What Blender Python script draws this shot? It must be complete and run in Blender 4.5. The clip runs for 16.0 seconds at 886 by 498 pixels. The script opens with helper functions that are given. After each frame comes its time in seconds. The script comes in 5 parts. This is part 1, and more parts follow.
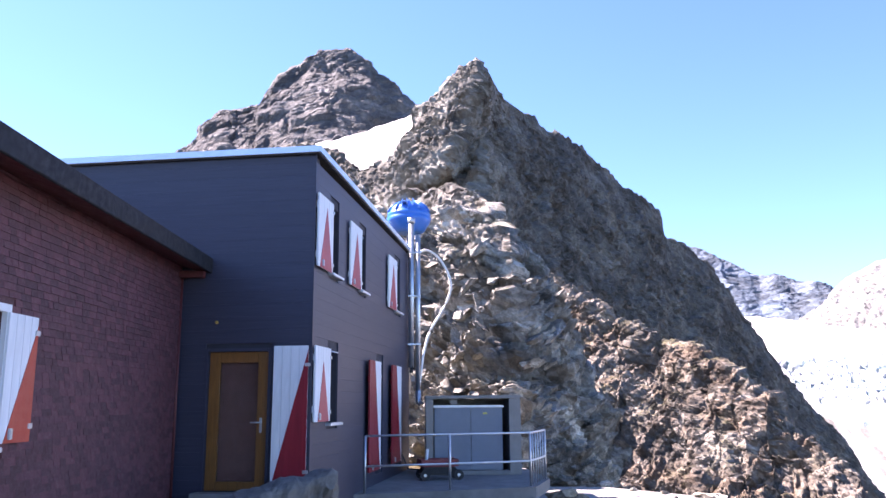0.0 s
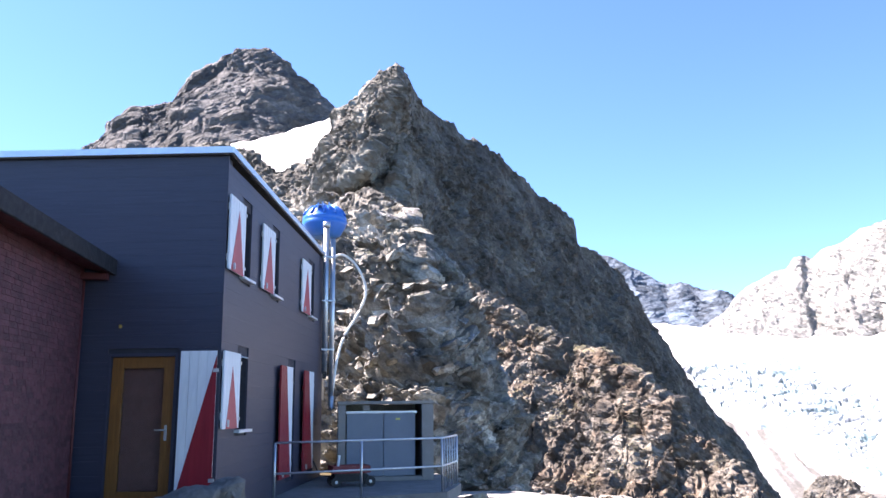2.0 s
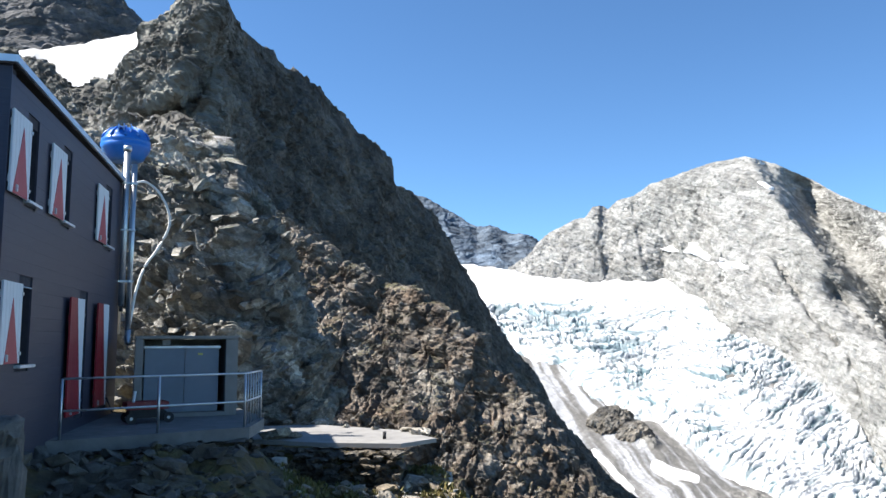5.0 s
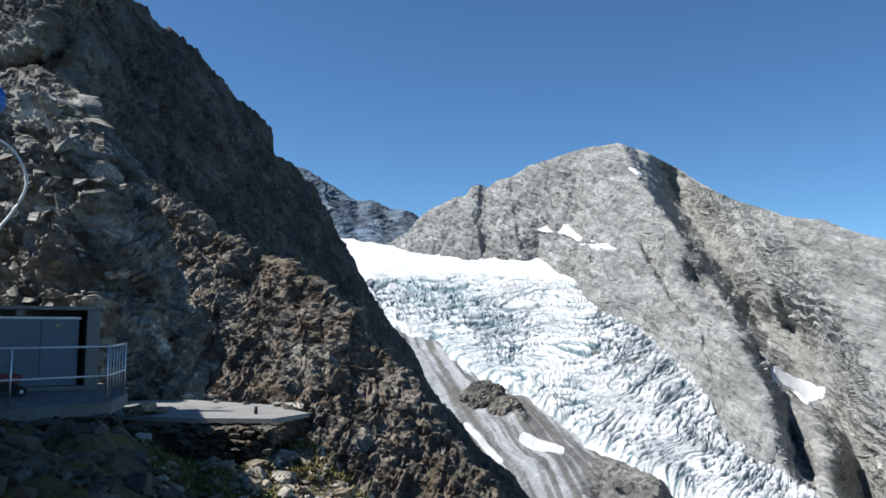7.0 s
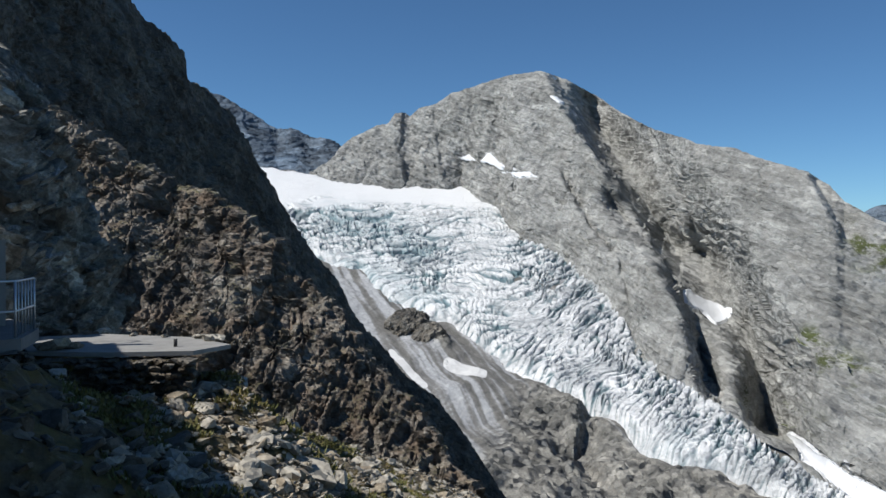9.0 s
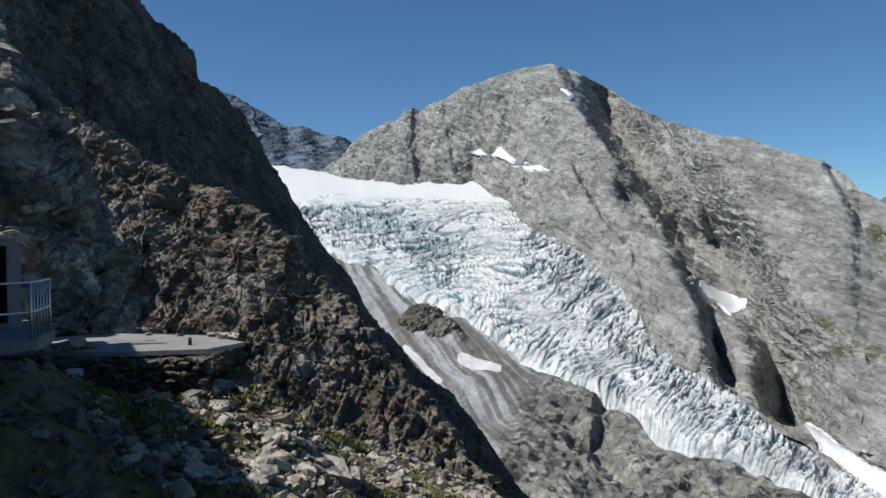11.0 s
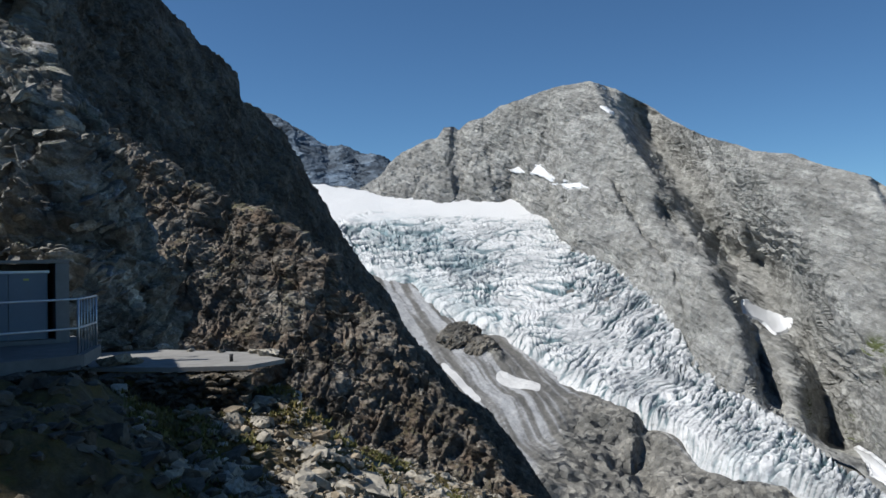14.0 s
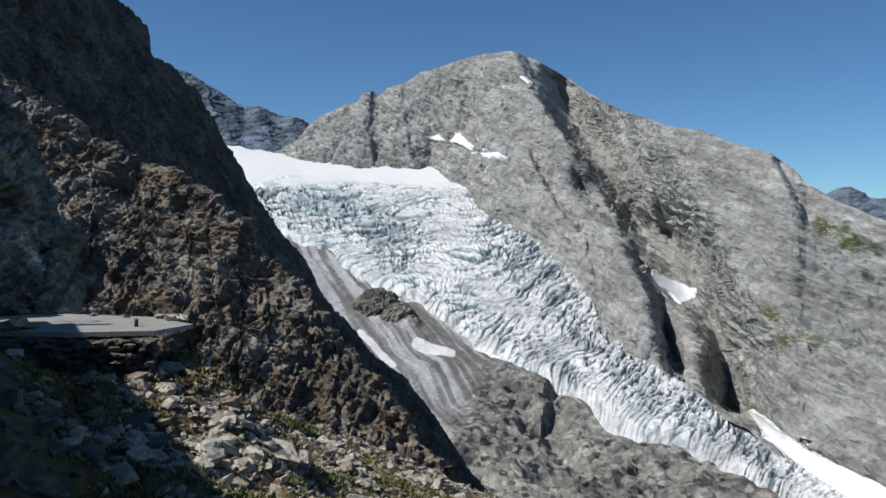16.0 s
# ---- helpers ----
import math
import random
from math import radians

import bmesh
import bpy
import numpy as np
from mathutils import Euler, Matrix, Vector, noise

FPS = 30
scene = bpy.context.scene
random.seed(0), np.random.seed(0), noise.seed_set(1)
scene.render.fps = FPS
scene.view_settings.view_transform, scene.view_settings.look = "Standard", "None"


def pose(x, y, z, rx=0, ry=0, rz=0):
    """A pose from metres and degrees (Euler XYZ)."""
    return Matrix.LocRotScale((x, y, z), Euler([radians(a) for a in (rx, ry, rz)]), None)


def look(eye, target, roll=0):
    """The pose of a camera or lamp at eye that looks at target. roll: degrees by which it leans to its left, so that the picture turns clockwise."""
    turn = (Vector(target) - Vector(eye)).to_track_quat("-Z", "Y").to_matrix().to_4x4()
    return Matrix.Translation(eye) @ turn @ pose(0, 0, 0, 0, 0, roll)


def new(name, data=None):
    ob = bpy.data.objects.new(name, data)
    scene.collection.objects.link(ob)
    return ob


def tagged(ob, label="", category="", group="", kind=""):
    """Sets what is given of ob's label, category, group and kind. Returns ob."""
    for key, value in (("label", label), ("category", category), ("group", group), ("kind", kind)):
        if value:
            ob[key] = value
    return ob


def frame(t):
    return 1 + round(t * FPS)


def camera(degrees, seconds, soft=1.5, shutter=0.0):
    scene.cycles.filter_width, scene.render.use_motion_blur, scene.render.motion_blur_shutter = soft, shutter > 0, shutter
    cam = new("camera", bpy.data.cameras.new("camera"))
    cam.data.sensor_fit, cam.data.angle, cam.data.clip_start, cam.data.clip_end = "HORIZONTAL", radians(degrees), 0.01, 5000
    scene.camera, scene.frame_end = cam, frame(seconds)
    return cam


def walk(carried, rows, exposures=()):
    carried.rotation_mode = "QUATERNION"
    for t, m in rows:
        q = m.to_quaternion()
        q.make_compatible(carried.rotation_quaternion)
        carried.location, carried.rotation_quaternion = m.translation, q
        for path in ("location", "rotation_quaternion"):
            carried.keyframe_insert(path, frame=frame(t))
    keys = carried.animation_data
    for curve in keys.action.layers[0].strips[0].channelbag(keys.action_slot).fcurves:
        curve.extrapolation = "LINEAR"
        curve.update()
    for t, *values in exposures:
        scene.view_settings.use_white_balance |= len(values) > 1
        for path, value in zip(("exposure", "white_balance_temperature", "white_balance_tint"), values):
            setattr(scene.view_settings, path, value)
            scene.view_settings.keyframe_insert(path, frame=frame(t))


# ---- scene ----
EYE = 1.7


def turn(yaw, pitch, roll):
    return pose(0, 0, 0, 0, 0, yaw) @ pose(0, 0, 0, 90 + pitch) @ pose(0, 0, 0, 0, 0, roll)


# seconds, sidestep, rise, yaw, pitch, roll
PATH = [
    (0.0, 0.00, 0.00, -0.68, 11.02, -0.39), (0.5, 0.01, 0.00, -2.86, 11.03, -0.25), (1.0, 0.02, 0.00, -4.45, 11.25, -0.25),
    (1.5, 0.035, 0.00, -5.50, 11.28, -0.27), (2.0, 0.04, 0.005, -6.79, 11.34, -0.66), (2.5, 0.05, 0.005, -8.14, 11.72, -0.22),
    (3.0, 0.055, 0.005, -12.32, 10.44, -0.67), (3.5, 0.06, 0.01, -13.88, 9.30, -0.95), (4.0, 0.075, 0.015, -15.01, 8.47, -1.05),
    (4.5, 0.085, 0.02, -17.02, 7.38, -0.76), (4.7, 0.095, 0.02, -18.39, 7.05, -0.49), (6.8, 0.12, 0.03, -27.73, 5.14, 0.52),
    (7.0, 0.125, 0.03, -28.98, 4.93, 0.69), (7.5, 0.13, 0.03, -31.98, 3.71, 1.05), (8.0, 0.15, 0.03, -32.46, 2.27, 0.37),
    (8.5, 0.155, 0.03, -33.21, 1.02, -0.09), (9.0, 0.165, 0.03, -34.55, -0.20, -0.06), (9.2, 0.17, 0.03, -34.95, -0.42, -0.13),
    (11.5, 0.185, 0.02, -32.92, -0.37, -1.29), (12.0, 0.175, 0.02, -31.72, 0.70, -1.36), (12.5, 0.175, 0.02, -30.62, 0.94, -1.19),
    (13.0, 0.175, 0.02, -30.25, 1.31, -1.00), (13.5, 0.175, 0.02, -30.55, 1.06, -0.97), (14.0, 0.18, 0.02, -30.87, 0.80, -0.95),
    (14.5, 0.18, 0.02, -32.08, 0.02, -1.21), (15.0, 0.2, 0.02, -33.36, -0.68, -1.02), (15.5, 0.23, 0.02, -35.06, -1.50, -0.99),
    (16.0, 0.25, 0.02, -36.80, -1.64, 0.15)]
LIGHT = [(0, 2.38, 6800, 35), (2.5, 2.08, 6750, 20), (3.5, 1.68, 6700, 12), (4.5, 1.42, 6550, 11), (7.0, 0.5, 6150, 9), (7.5, 0.36, 6150, 9), (8.5, 0.28, 6250, 9), (9.2, 0.06, 6250, 9), (16.0, 0.04, 6250, 9)]
cam = camera(58.6, 16.0)
walk(cam, [(t, pose(x, -0.4 * x, EYE + z) @ turn(a, p, r)) for t, x, z, a, p, r in PATH], LIGHT)

# ---- world and sun ----
SUN_LEFT, SUN_UP = 70.0, 50.5
world = bpy.data.worlds.new("sky")
scene.world = world
world.use_nodes = True
wn = world.node_tree
sky = wn.nodes.new("ShaderNodeTexSky")
sky.sky_type, sky.sun_disc = "NISHITA", False
sky.sun_elevation, sky.sun_rotation = radians(SUN_UP), radians(-SUN_LEFT)
sky.altitude, sky.air_density, sky.dust_density, sky.ozone_density = 3000, 1.0, 0.25, 1.3
clear = wn.nodes.new("ShaderNodeMix")
clear.data_type, clear.blend_type = "RGBA", "MULTIPLY"
clear.inputs[0].default_value, clear.inputs[7].default_value = 1.0, (0.66, 0.945, 1.12, 1)
wn.links.new(sky.outputs[0], clear.inputs[6])
wn.links.new(clear.outputs[2], wn.nodes["Background"].inputs[0])
wn.nodes["Background"].inputs[1].default_value = 0.08
lamp = bpy.data.lights.new("sun", "SUN")
lamp.energy, lamp.angle, lamp.color = 5.0, radians(0.53), (1.0, 0.95, 0.88)
sun = new("sun", lamp)
toward = Vector((-math.sin(radians(SUN_LEFT)) * math.cos(radians(SUN_UP)), math.cos(radians(SUN_LEFT)) * math.cos(radians(SUN_UP)), math.sin(radians(SUN_UP))))
sun.matrix_world = look(toward * 300, (0, 0, 0))


# ---- noise on arrays ----
def mix32(ix, iy, iz, seed):
    h = (ix.astype(np.uint32) * np.uint32(374761393) + iy.astype(np.uint32) * np.uint32(668265263)
         + iz.astype(np.uint32) * np.uint32(2246822519) + np.uint32((seed * 3266489917) % 4294967296))
    h = (h ^ (h >> np.uint32(15))) * np.uint32(2246822519)
    h = (h ^ (h >> np.uint32(13))) * np.uint32(3266489917)
    return h ^ (h >> np.uint32(16))


GRADS = np.random.RandomState(5).normal(size=(64, 3)).astype(np.float32)
GRADS /= np.linalg.norm(GRADS, axis=1)[:, None]


def perlin(p, seed=0):
    p = np.asarray(p, np.float32)
    i = np.floor(p)
    f = p - i
    i = i.astype(np.int64)
    w = f * f * f * (f * (f * 6 - 15) + 10)
    out = np.zeros(len(p), np.float32)
    for dx in (0, 1):
        for dy in (0, 1):
            for dz in (0, 1):
                g = GRADS[mix32(i[:, 0] + dx, i[:, 1] + dy, i[:, 2] + dz, seed) & np.uint32(63)]
                d = g[:, 0] * (f[:, 0] - dx) + g[:, 1] * (f[:, 1] - dy) + g[:, 2] * (f[:, 2] - dz)
                out += d * (w[:, 0] if dx else 1 - w[:, 0]) * (w[:, 1] if dy else 1 - w[:, 1]) * (w[:, 2] if dz else 1 - w[:, 2])
    return out * 1.6


def fbm(p, octaves=5, gain=0.5, seed=0):
    s, a = 0, 1.0
    for k in range(octaves):
        s = s + a * perlin(p * 2.03 ** k + 7.3 * k, seed + k)
        a *= gain
    return s


def ridged(p, octaves=5, gain=0.5, seed=0):
    s, a = 0, 1.0
    for k in range(octaves):
        s = s + a * (0.5 - np.abs(perlin(p * 2.03 ** k + 3.1 * k, seed + k)))
        a *= gain
    return s


def cells(p, seed=0):
    """Broken blocks: a value that differs from block to block and tilts across each, and how near the next block's edge is."""
    p = np.asarray(p, np.float32)
    i = np.floor(p).astype(np.int64)
    n = len(p)
    f1, f2 = np.full(n, 9, np.float32), np.full(n, 9, np.float32)
    tilt = np.zeros(n, np.float32)
    ident = np.zeros(n, np.float32)
    for dx in (-1, 0, 1):
        for dy in (-1, 0, 1):
            for dz in (-1, 0, 1):
                c = i + (dx, dy, dz)
                h = mix32(c[:, 0], c[:, 1], c[:, 2], seed)
                v = c + np.stack([h & np.uint32(255), (h >> np.uint32(8)) & np.uint32(255), (h >> np.uint32(16)) & np.uint32(255)], 1).astype(np.float32) / 255 - p
                d = (v * v).sum(1)
                near = d < f1
                f2 = np.where(near, f1, np.minimum(f2, d))
                f1 = np.where(near, d, f1)
                g = GRADS[(h >> np.uint32(24)) & np.uint32(63)]
                tilt = np.where(near, (g * v).sum(1), tilt)
                ident = np.where(near, (h >> np.uint32(20)).astype(np.float32) / 4095, ident)
    return ident - 0.5, tilt, np.sqrt(f2) - np.sqrt(f1)


def blocks_of(p, seed=0, steep=2.4):
    """A pile of angular blocks: flat tilted tops with steep sides that meet in creases."""
    p = np.asarray(p, np.float32)
    i = np.floor(p).astype(np.int64)
    out = np.full(len(p), -9, np.float32)
    m = np.uint32(63)
    for dx in (-1, 0, 1):
        for dy in (-1, 0, 1):
            for dz in (-1, 0, 1):
                c = i + (dx, dy, dz)
                h = mix32(c[:, 0], c[:, 1], c[:, 2], seed)
                v = p - c - np.stack([h & np.uint32(255), (h >> np.uint32(8)) & np.uint32(255), (h >> np.uint32(16)) & np.uint32(255)], 1).astype(np.float32) / 255
                side = np.abs((GRADS[h & m] * v).sum(1))
                for k in (7, 13):
                    side = np.maximum(side, np.abs((GRADS[(h >> np.uint32(k)) & m] * v).sum(1)))
                top = (h >> np.uint32(20)).astype(np.float32) / 4095 - 0.5 + 0.55 * (GRADS[(h >> np.uint32(24)) & m] * v).sum(1)
                out = np.maximum(out, np.minimum(top, 1.35 - steep * side))
    return out


def curve(x, pairs):
    """Broken line through (bearing, value) pairs, bearings falling from left to right."""
    a = np.array(pairs, float)
    o = np.argsort(a[:, 0])
    return np.interp(x, a[o, 0], a[o, 1])


def smooth(x, a, b):
    t = np.clip((x - a) / (b - a), 0, 1)
    return t * t * (3 - 2 * t)


def spot(az, el, r):
    """Place at a bearing and elevation in degrees seen from the terrace, r metres off on the map."""
    a, e = np.radians(az), np.radians(el)
    return np.stack([-np.sin(a) * r, np.cos(a) * r, EYE + np.tan(e) * r], -1)


def normals(g):
    du, dv = np.gradient(g, axis=0), np.gradient(g, axis=1)
    n = np.cross(du, dv)
    return n / (np.linalg.norm(n, axis=-1, keepdims=True) + 1e-9)


def grid_mesh(name, g, material, marks=None, flat=True, keep=None):
    nu, nv = g.shape[:2]
    me = bpy.data.meshes.new(name)
    me.vertices.add(nu * nv)
    me.vertices.foreach_set("co", np.ascontiguousarray(g, np.float32).ravel())
    k = np.arange(nu * nv).reshape(nu, nv)
    q = np.stack([k[:-1, :-1], k[1:, :-1], k[1:, 1:], k[:-1, 1:]], -1).reshape(-1, 4)
    if keep is not None:
        q = q[(keep[:-1, :-1] | keep[1:, :-1] | keep[1:, 1:] | keep[:-1, 1:]).ravel()]
    me.loops.add(q.size)
    me.loops.foreach_set("vertex_index", q.ravel().astype(np.int32))
    me.polygons.add(len(q))
    me.polygons.foreach_set("loop_start", np.arange(0, q.size, 4, dtype=np.int32))
    me.polygons.foreach_set("use_smooth", np.full(len(q), not flat))
    for key, values in (marks or {}).items():
        me.attributes.new(key, "FLOAT", "POINT").data.foreach_set("value", np.ascontiguousarray(values, np.float32).ravel())
    me.update(calc_edges=True)
    me.materials.append(material)
    return new(name, me)


# ---- materials ----
class Nodes:
    """A short hand for node materials."""

    def __init__(self, name, rough=0.8, metal=0.0):
        self.m = bpy.data.materials.new(name)
        self.m.use_nodes = True
        self.t = self.m.node_tree
        self.b = self.t.nodes["Principled BSDF"]
        self.b.inputs["Roughness"].default_value = rough
        self.b.inputs["Metallic"].default_value = metal
        self.co = self.t.nodes.new("ShaderNodeTexCoord").outputs["Object"]

    def put(self, a, b):
        self.t.links.new(a, b)

    def scaled(self, s, turned=(0, 0, 0)):
        n = self.t.nodes.new("ShaderNodeMapping")
        n.inputs["Scale"].default_value = s
        n.inputs["Rotation"].default_value = [radians(a) for a in turned]
        self.put(self.co, n.inputs[0])
        return n.outputs[0]

    def noise(self, scale, detail=6, rough=0.6, co=None, distort=0.0):
        n = self.t.nodes.new("ShaderNodeTexNoise")
        n.inputs["Scale"].default_value, n.inputs["Detail"].default_value = scale, detail
        n.inputs["Roughness"].default_value, n.inputs["Distortion"].default_value = rough, distort
        self.put(co or self.co, n.inputs["Vector"])
        return n.outputs[0]

    def beds(self, turned, scale):
        """Coordinates laid along tilted layers: turned first, then stretched."""
        r = self.t.nodes.new("ShaderNodeMapping")
        r.inputs["Rotation"].default_value = [radians(a) for a in turned]
        self.put(self.co, r.inputs[0])
        n = self.t.nodes.new("ShaderNodeMapping")
        n.inputs["Scale"].default_value = scale
        self.put(r.outputs[0], n.inputs[0])
        return n.outputs[0]

    def facets(self, size, co=None):
        """Flat broken faces about size across: their tilted height, and a shade that differs from face to face."""
        co = co or self.co
        v = self.t.nodes.new("ShaderNodeTexVoronoi")
        v.inputs["Scale"].default_value = 1 / size
        self.put(co, v.inputs["Vector"])
        d = self.t.nodes.new("ShaderNodeVectorMath")
        d.operation = "SUBTRACT"
        self.put(co, d.inputs[0])
        self.put(v.outputs["Position"], d.inputs[1])
        c = self.t.nodes.new("ShaderNodeVectorMath")
        c.operation, c.inputs[1].default_value = "SUBTRACT", (0.5, 0.5, 0.5)
        self.put(v.outputs["Color"], c.inputs[0])
        p = self.t.nodes.new("ShaderNodeVectorMath")
        p.operation = "DOT_PRODUCT"
        self.put(d.outputs[0], p.inputs[0])
        self.put(c.outputs[0], p.inputs[1])
        one = self.t.nodes.new("ShaderNodeSeparateXYZ")
        self.put(v.outputs["Color"], one.inputs[0])
        return p.outputs["Value"], one.outputs[0]

    def ramp(self, fac, *stops):
        n = self.t.nodes.new("ShaderNodeValToRGB")
        e = n.color_ramp.elements
        while len(e) < len(stops):
            e.new(0.5)
        for k, (at, c) in enumerate(stops):
            e[k].position = at
            e[k].color = (*(c if isinstance(c, tuple) else (c, c, c)), 1)
        self.put(fac, n.inputs[0])
        return n.outputs[0]

    def blend(self, fac, a, b, kind="MIX"):
        n = self.t.nodes.new("ShaderNodeMix")
        n.data_type, n.blend_type = "RGBA", kind
        for v, i in ((fac, 0), (a, 6), (b, 7)):
            if isinstance(v, (int, float)):
                n.inputs[i].default_value = v if i == 0 else (v, v, v, 1)
            elif isinstance(v, tuple):
                n.inputs[i].default_value = (*v, 1)
            else:
                self.put(v, n.inputs[i])
        return n.outputs[2]

    def math(self, kind, a, b=0.0):
        n = self.t.nodes.new("ShaderNodeMath")
        n.operation = kind
        for v, i in ((a, 0), (b, 1)):
            if isinstance(v, (int, float)):
                n.inputs[i].default_value = v
            else:
                self.put(v, n.inputs[i])
        return n.outputs[0]

    def mark(self, key):
        n = self.t.nodes.new("ShaderNodeAttribute")
        n.attribute_name = key
        return n.outputs["Fac"]

    def random(self):
        return self.t.nodes.new("ShaderNodeObjectInfo").outputs["Random"]

    def island(self):
        return self.t.nodes.new("ShaderNodeNewGeometry").outputs["Random Per Island"]

    def upward(self):
        n = self.t.nodes.new("ShaderNodeSeparateXYZ")
        self.put(self.t.nodes.new("ShaderNodeNewGeometry").outputs["Normal"], n.inputs[0])
        return n.outputs[2]

    def bump(self, height, distance, strength=1.0):
        n = self.t.nodes.new("ShaderNodeBump")
        n.inputs["Distance"].default_value, n.inputs["Strength"].default_value = distance, strength
        self.put(height, n.inputs["Height"])
        self.put(n.outputs[0], self.b.inputs["Normal"])

    def base(self, c):
        if isinstance(c, tuple):
            self.b.inputs["Base Color"].default_value = (*c, 1)
        else:
            self.put(c, self.b.inputs["Base Color"])
        return self.m


def rock(name, size, dark, mid, light, rust_or_lit=None, green=None, relief=0.3, strata=(0, 0, 0), squash=2.0, faces=(1.0, 0.3), steep=1.5, bed=0.0, pale=0.0, mottle=0.8):
    """Weathered stone; size is that of its large patches in metres, faces the sizes of its broken faces."""
    k = Nodes(name, 0.9)
    layered = k.beds(strata, (1 / size, 1 / size, squash / size))
    c = k.ramp(k.noise(1.0, 8, 0.65, layered, 0.4), (0.3, dark), (0.48, mid), (0.66, light))
    fine = k.noise(14 / size, 8, 0.7, None)
    c = k.blend(0.94 * mottle, c, k.ramp(fine, (0.25, 0.35), (0.5, 0.95), (0.75, 1.5)), "MULTIPLY")
    grit = k.noise(50 / size, 5, 0.7, None)
    c = k.blend(mottle, c, k.ramp(grit, (0.3, 0.55), (0.7, 1.35)), "MULTIPLY")
    runs = k.noise(1.0, 5, 0.65, k.scaled((22 / size, 22 / size, 3.5 / size)))
    c = k.blend(0.4, c, k.ramp(runs, (0.3, 0.6), (0.7, 1.3)), "MULTIPLY")
    # brown patches; on the ridge a pale tone that paints its sunlit flank
    if rust_or_lit:
        on = k.ramp(k.noise(2.2 / size, 6, 0.65), (0.4, 0.0), (0.6, 0.8))
        c = k.blend(k.math("MULTIPLY", on, k.mark("rust_or_lit")), c, k.blend(0.6, rust_or_lit, c, "MULTIPLY"))
    if green:
        on = k.math("MULTIPLY", k.ramp(k.upward(), (0.35, 0.0), (0.6, 1.0)), k.ramp(k.noise(3 / size, 7, 0.7), (0.47, 0.0), (0.6, 0.9)))
        on = k.math("MULTIPLY", on, k.mark("grass"))
        c = k.blend(on, c, green)
    along = k.beds(strata, (0.6, 0.6, 1.3))
    h = k.math("MULTIPLY", k.noise(6 / size, 10, 0.75), relief)
    for n, f in enumerate(faces):
        lean, shade = k.facets(f, along)
        h = k.math("ADD", h, k.math("MULTIPLY", lean, steep * (0.7, 1.0, 1.0)[n]))
        c = k.blend(mottle, c, k.ramp(shade, (0.0, 0.62), (0.5, 0.95), (1.0, 1.42)), "MULTIPLY")
    # pale lichen; its extra on upward faces paints sunlit ledges into the colour
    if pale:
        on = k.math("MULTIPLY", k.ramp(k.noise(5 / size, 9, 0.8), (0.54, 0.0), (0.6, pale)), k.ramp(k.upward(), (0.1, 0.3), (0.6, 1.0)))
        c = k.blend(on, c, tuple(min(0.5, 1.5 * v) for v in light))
    if bed:
        thin = k.noise(1.0, 6, 0.7, k.beds(strata, (0.12 / bed, 0.12 / bed, 1 / bed)))
        c = k.blend(0.6, c, k.ramp(thin, (0.36, 0.5), (0.48, 0.98), (0.66, 1.28)), "MULTIPLY")
        h = k.math("ADD", h, k.math("MULTIPLY", thin, bed * 1.1))
    k.bump(h, 1.0)
    return k.base(c)


def snowy(name, clean=(0.73, 0.74, 0.75), dusty=(0.525, 0.525, 0.525)):
    k = Nodes(name, 0.6)
    c = k.blend(k.ramp(k.noise(0.02, 6, 0.6), (0.45, 0.0), (0.7, 0.5)), clean, dusty)
    k.bump(k.noise(0.08, 8, 0.7), 1.5)
    return k.base(c)

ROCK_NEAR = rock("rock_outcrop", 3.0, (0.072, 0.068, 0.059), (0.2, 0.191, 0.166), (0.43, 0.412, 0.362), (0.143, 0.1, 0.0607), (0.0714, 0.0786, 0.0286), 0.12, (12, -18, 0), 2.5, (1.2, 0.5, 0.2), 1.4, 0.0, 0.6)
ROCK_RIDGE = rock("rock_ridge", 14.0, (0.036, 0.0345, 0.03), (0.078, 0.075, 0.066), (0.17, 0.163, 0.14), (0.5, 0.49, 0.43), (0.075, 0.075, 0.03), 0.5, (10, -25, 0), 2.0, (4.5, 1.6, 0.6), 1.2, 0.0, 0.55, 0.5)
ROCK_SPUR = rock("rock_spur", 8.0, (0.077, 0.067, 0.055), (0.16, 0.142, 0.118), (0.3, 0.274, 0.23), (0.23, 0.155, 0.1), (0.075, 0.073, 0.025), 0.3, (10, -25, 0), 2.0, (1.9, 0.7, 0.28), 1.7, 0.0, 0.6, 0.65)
ROCK_FAR = rock("rock_summit", 90.0, (0.066, 0.067, 0.068), (0.108, 0.109, 0.11), (0.155, 0.156, 0.155), None, None, 4.0, (10, 25, 0), 1.6, (13.0, 4.5), 1.0, 7.0, 0.0, 0.5)
ROCK_PALE = rock("rock_pale", 160.0, (0.235, 0.237, 0.221), (0.33, 0.33, 0.309), (0.42, 0.418, 0.394), (0.3, 0.27, 0.225), (0.08, 0.095, 0.03), 4.0, (-20, -16, 0), 3.0, (15.0, 5.5), 1.05, 9.0, 0.0, 0.4)
# the air holds no haze: its blue is put into this rock colour
ROCK_HAZED = rock("rock_hazed", 200.0, (0.075, 0.104, 0.142), (0.108, 0.145, 0.188), (0.155, 0.195, 0.24), None, None, 5.0, (0, 12, 0), 1.6, (90.0, 30.0), 0.8, 22.0)
ROCK_KNOB = rock("rock_knob", 20.0, (0.08, 0.075, 0.064), (0.165, 0.155, 0.135), (0.27, 0.255, 0.222), (0.243, 0.2, 0.143), None, 0.8, (15, 30, 0), 2.0, (11.0, 4.0, 1.6), 1.5)
SNOW = snowy("old_snow")
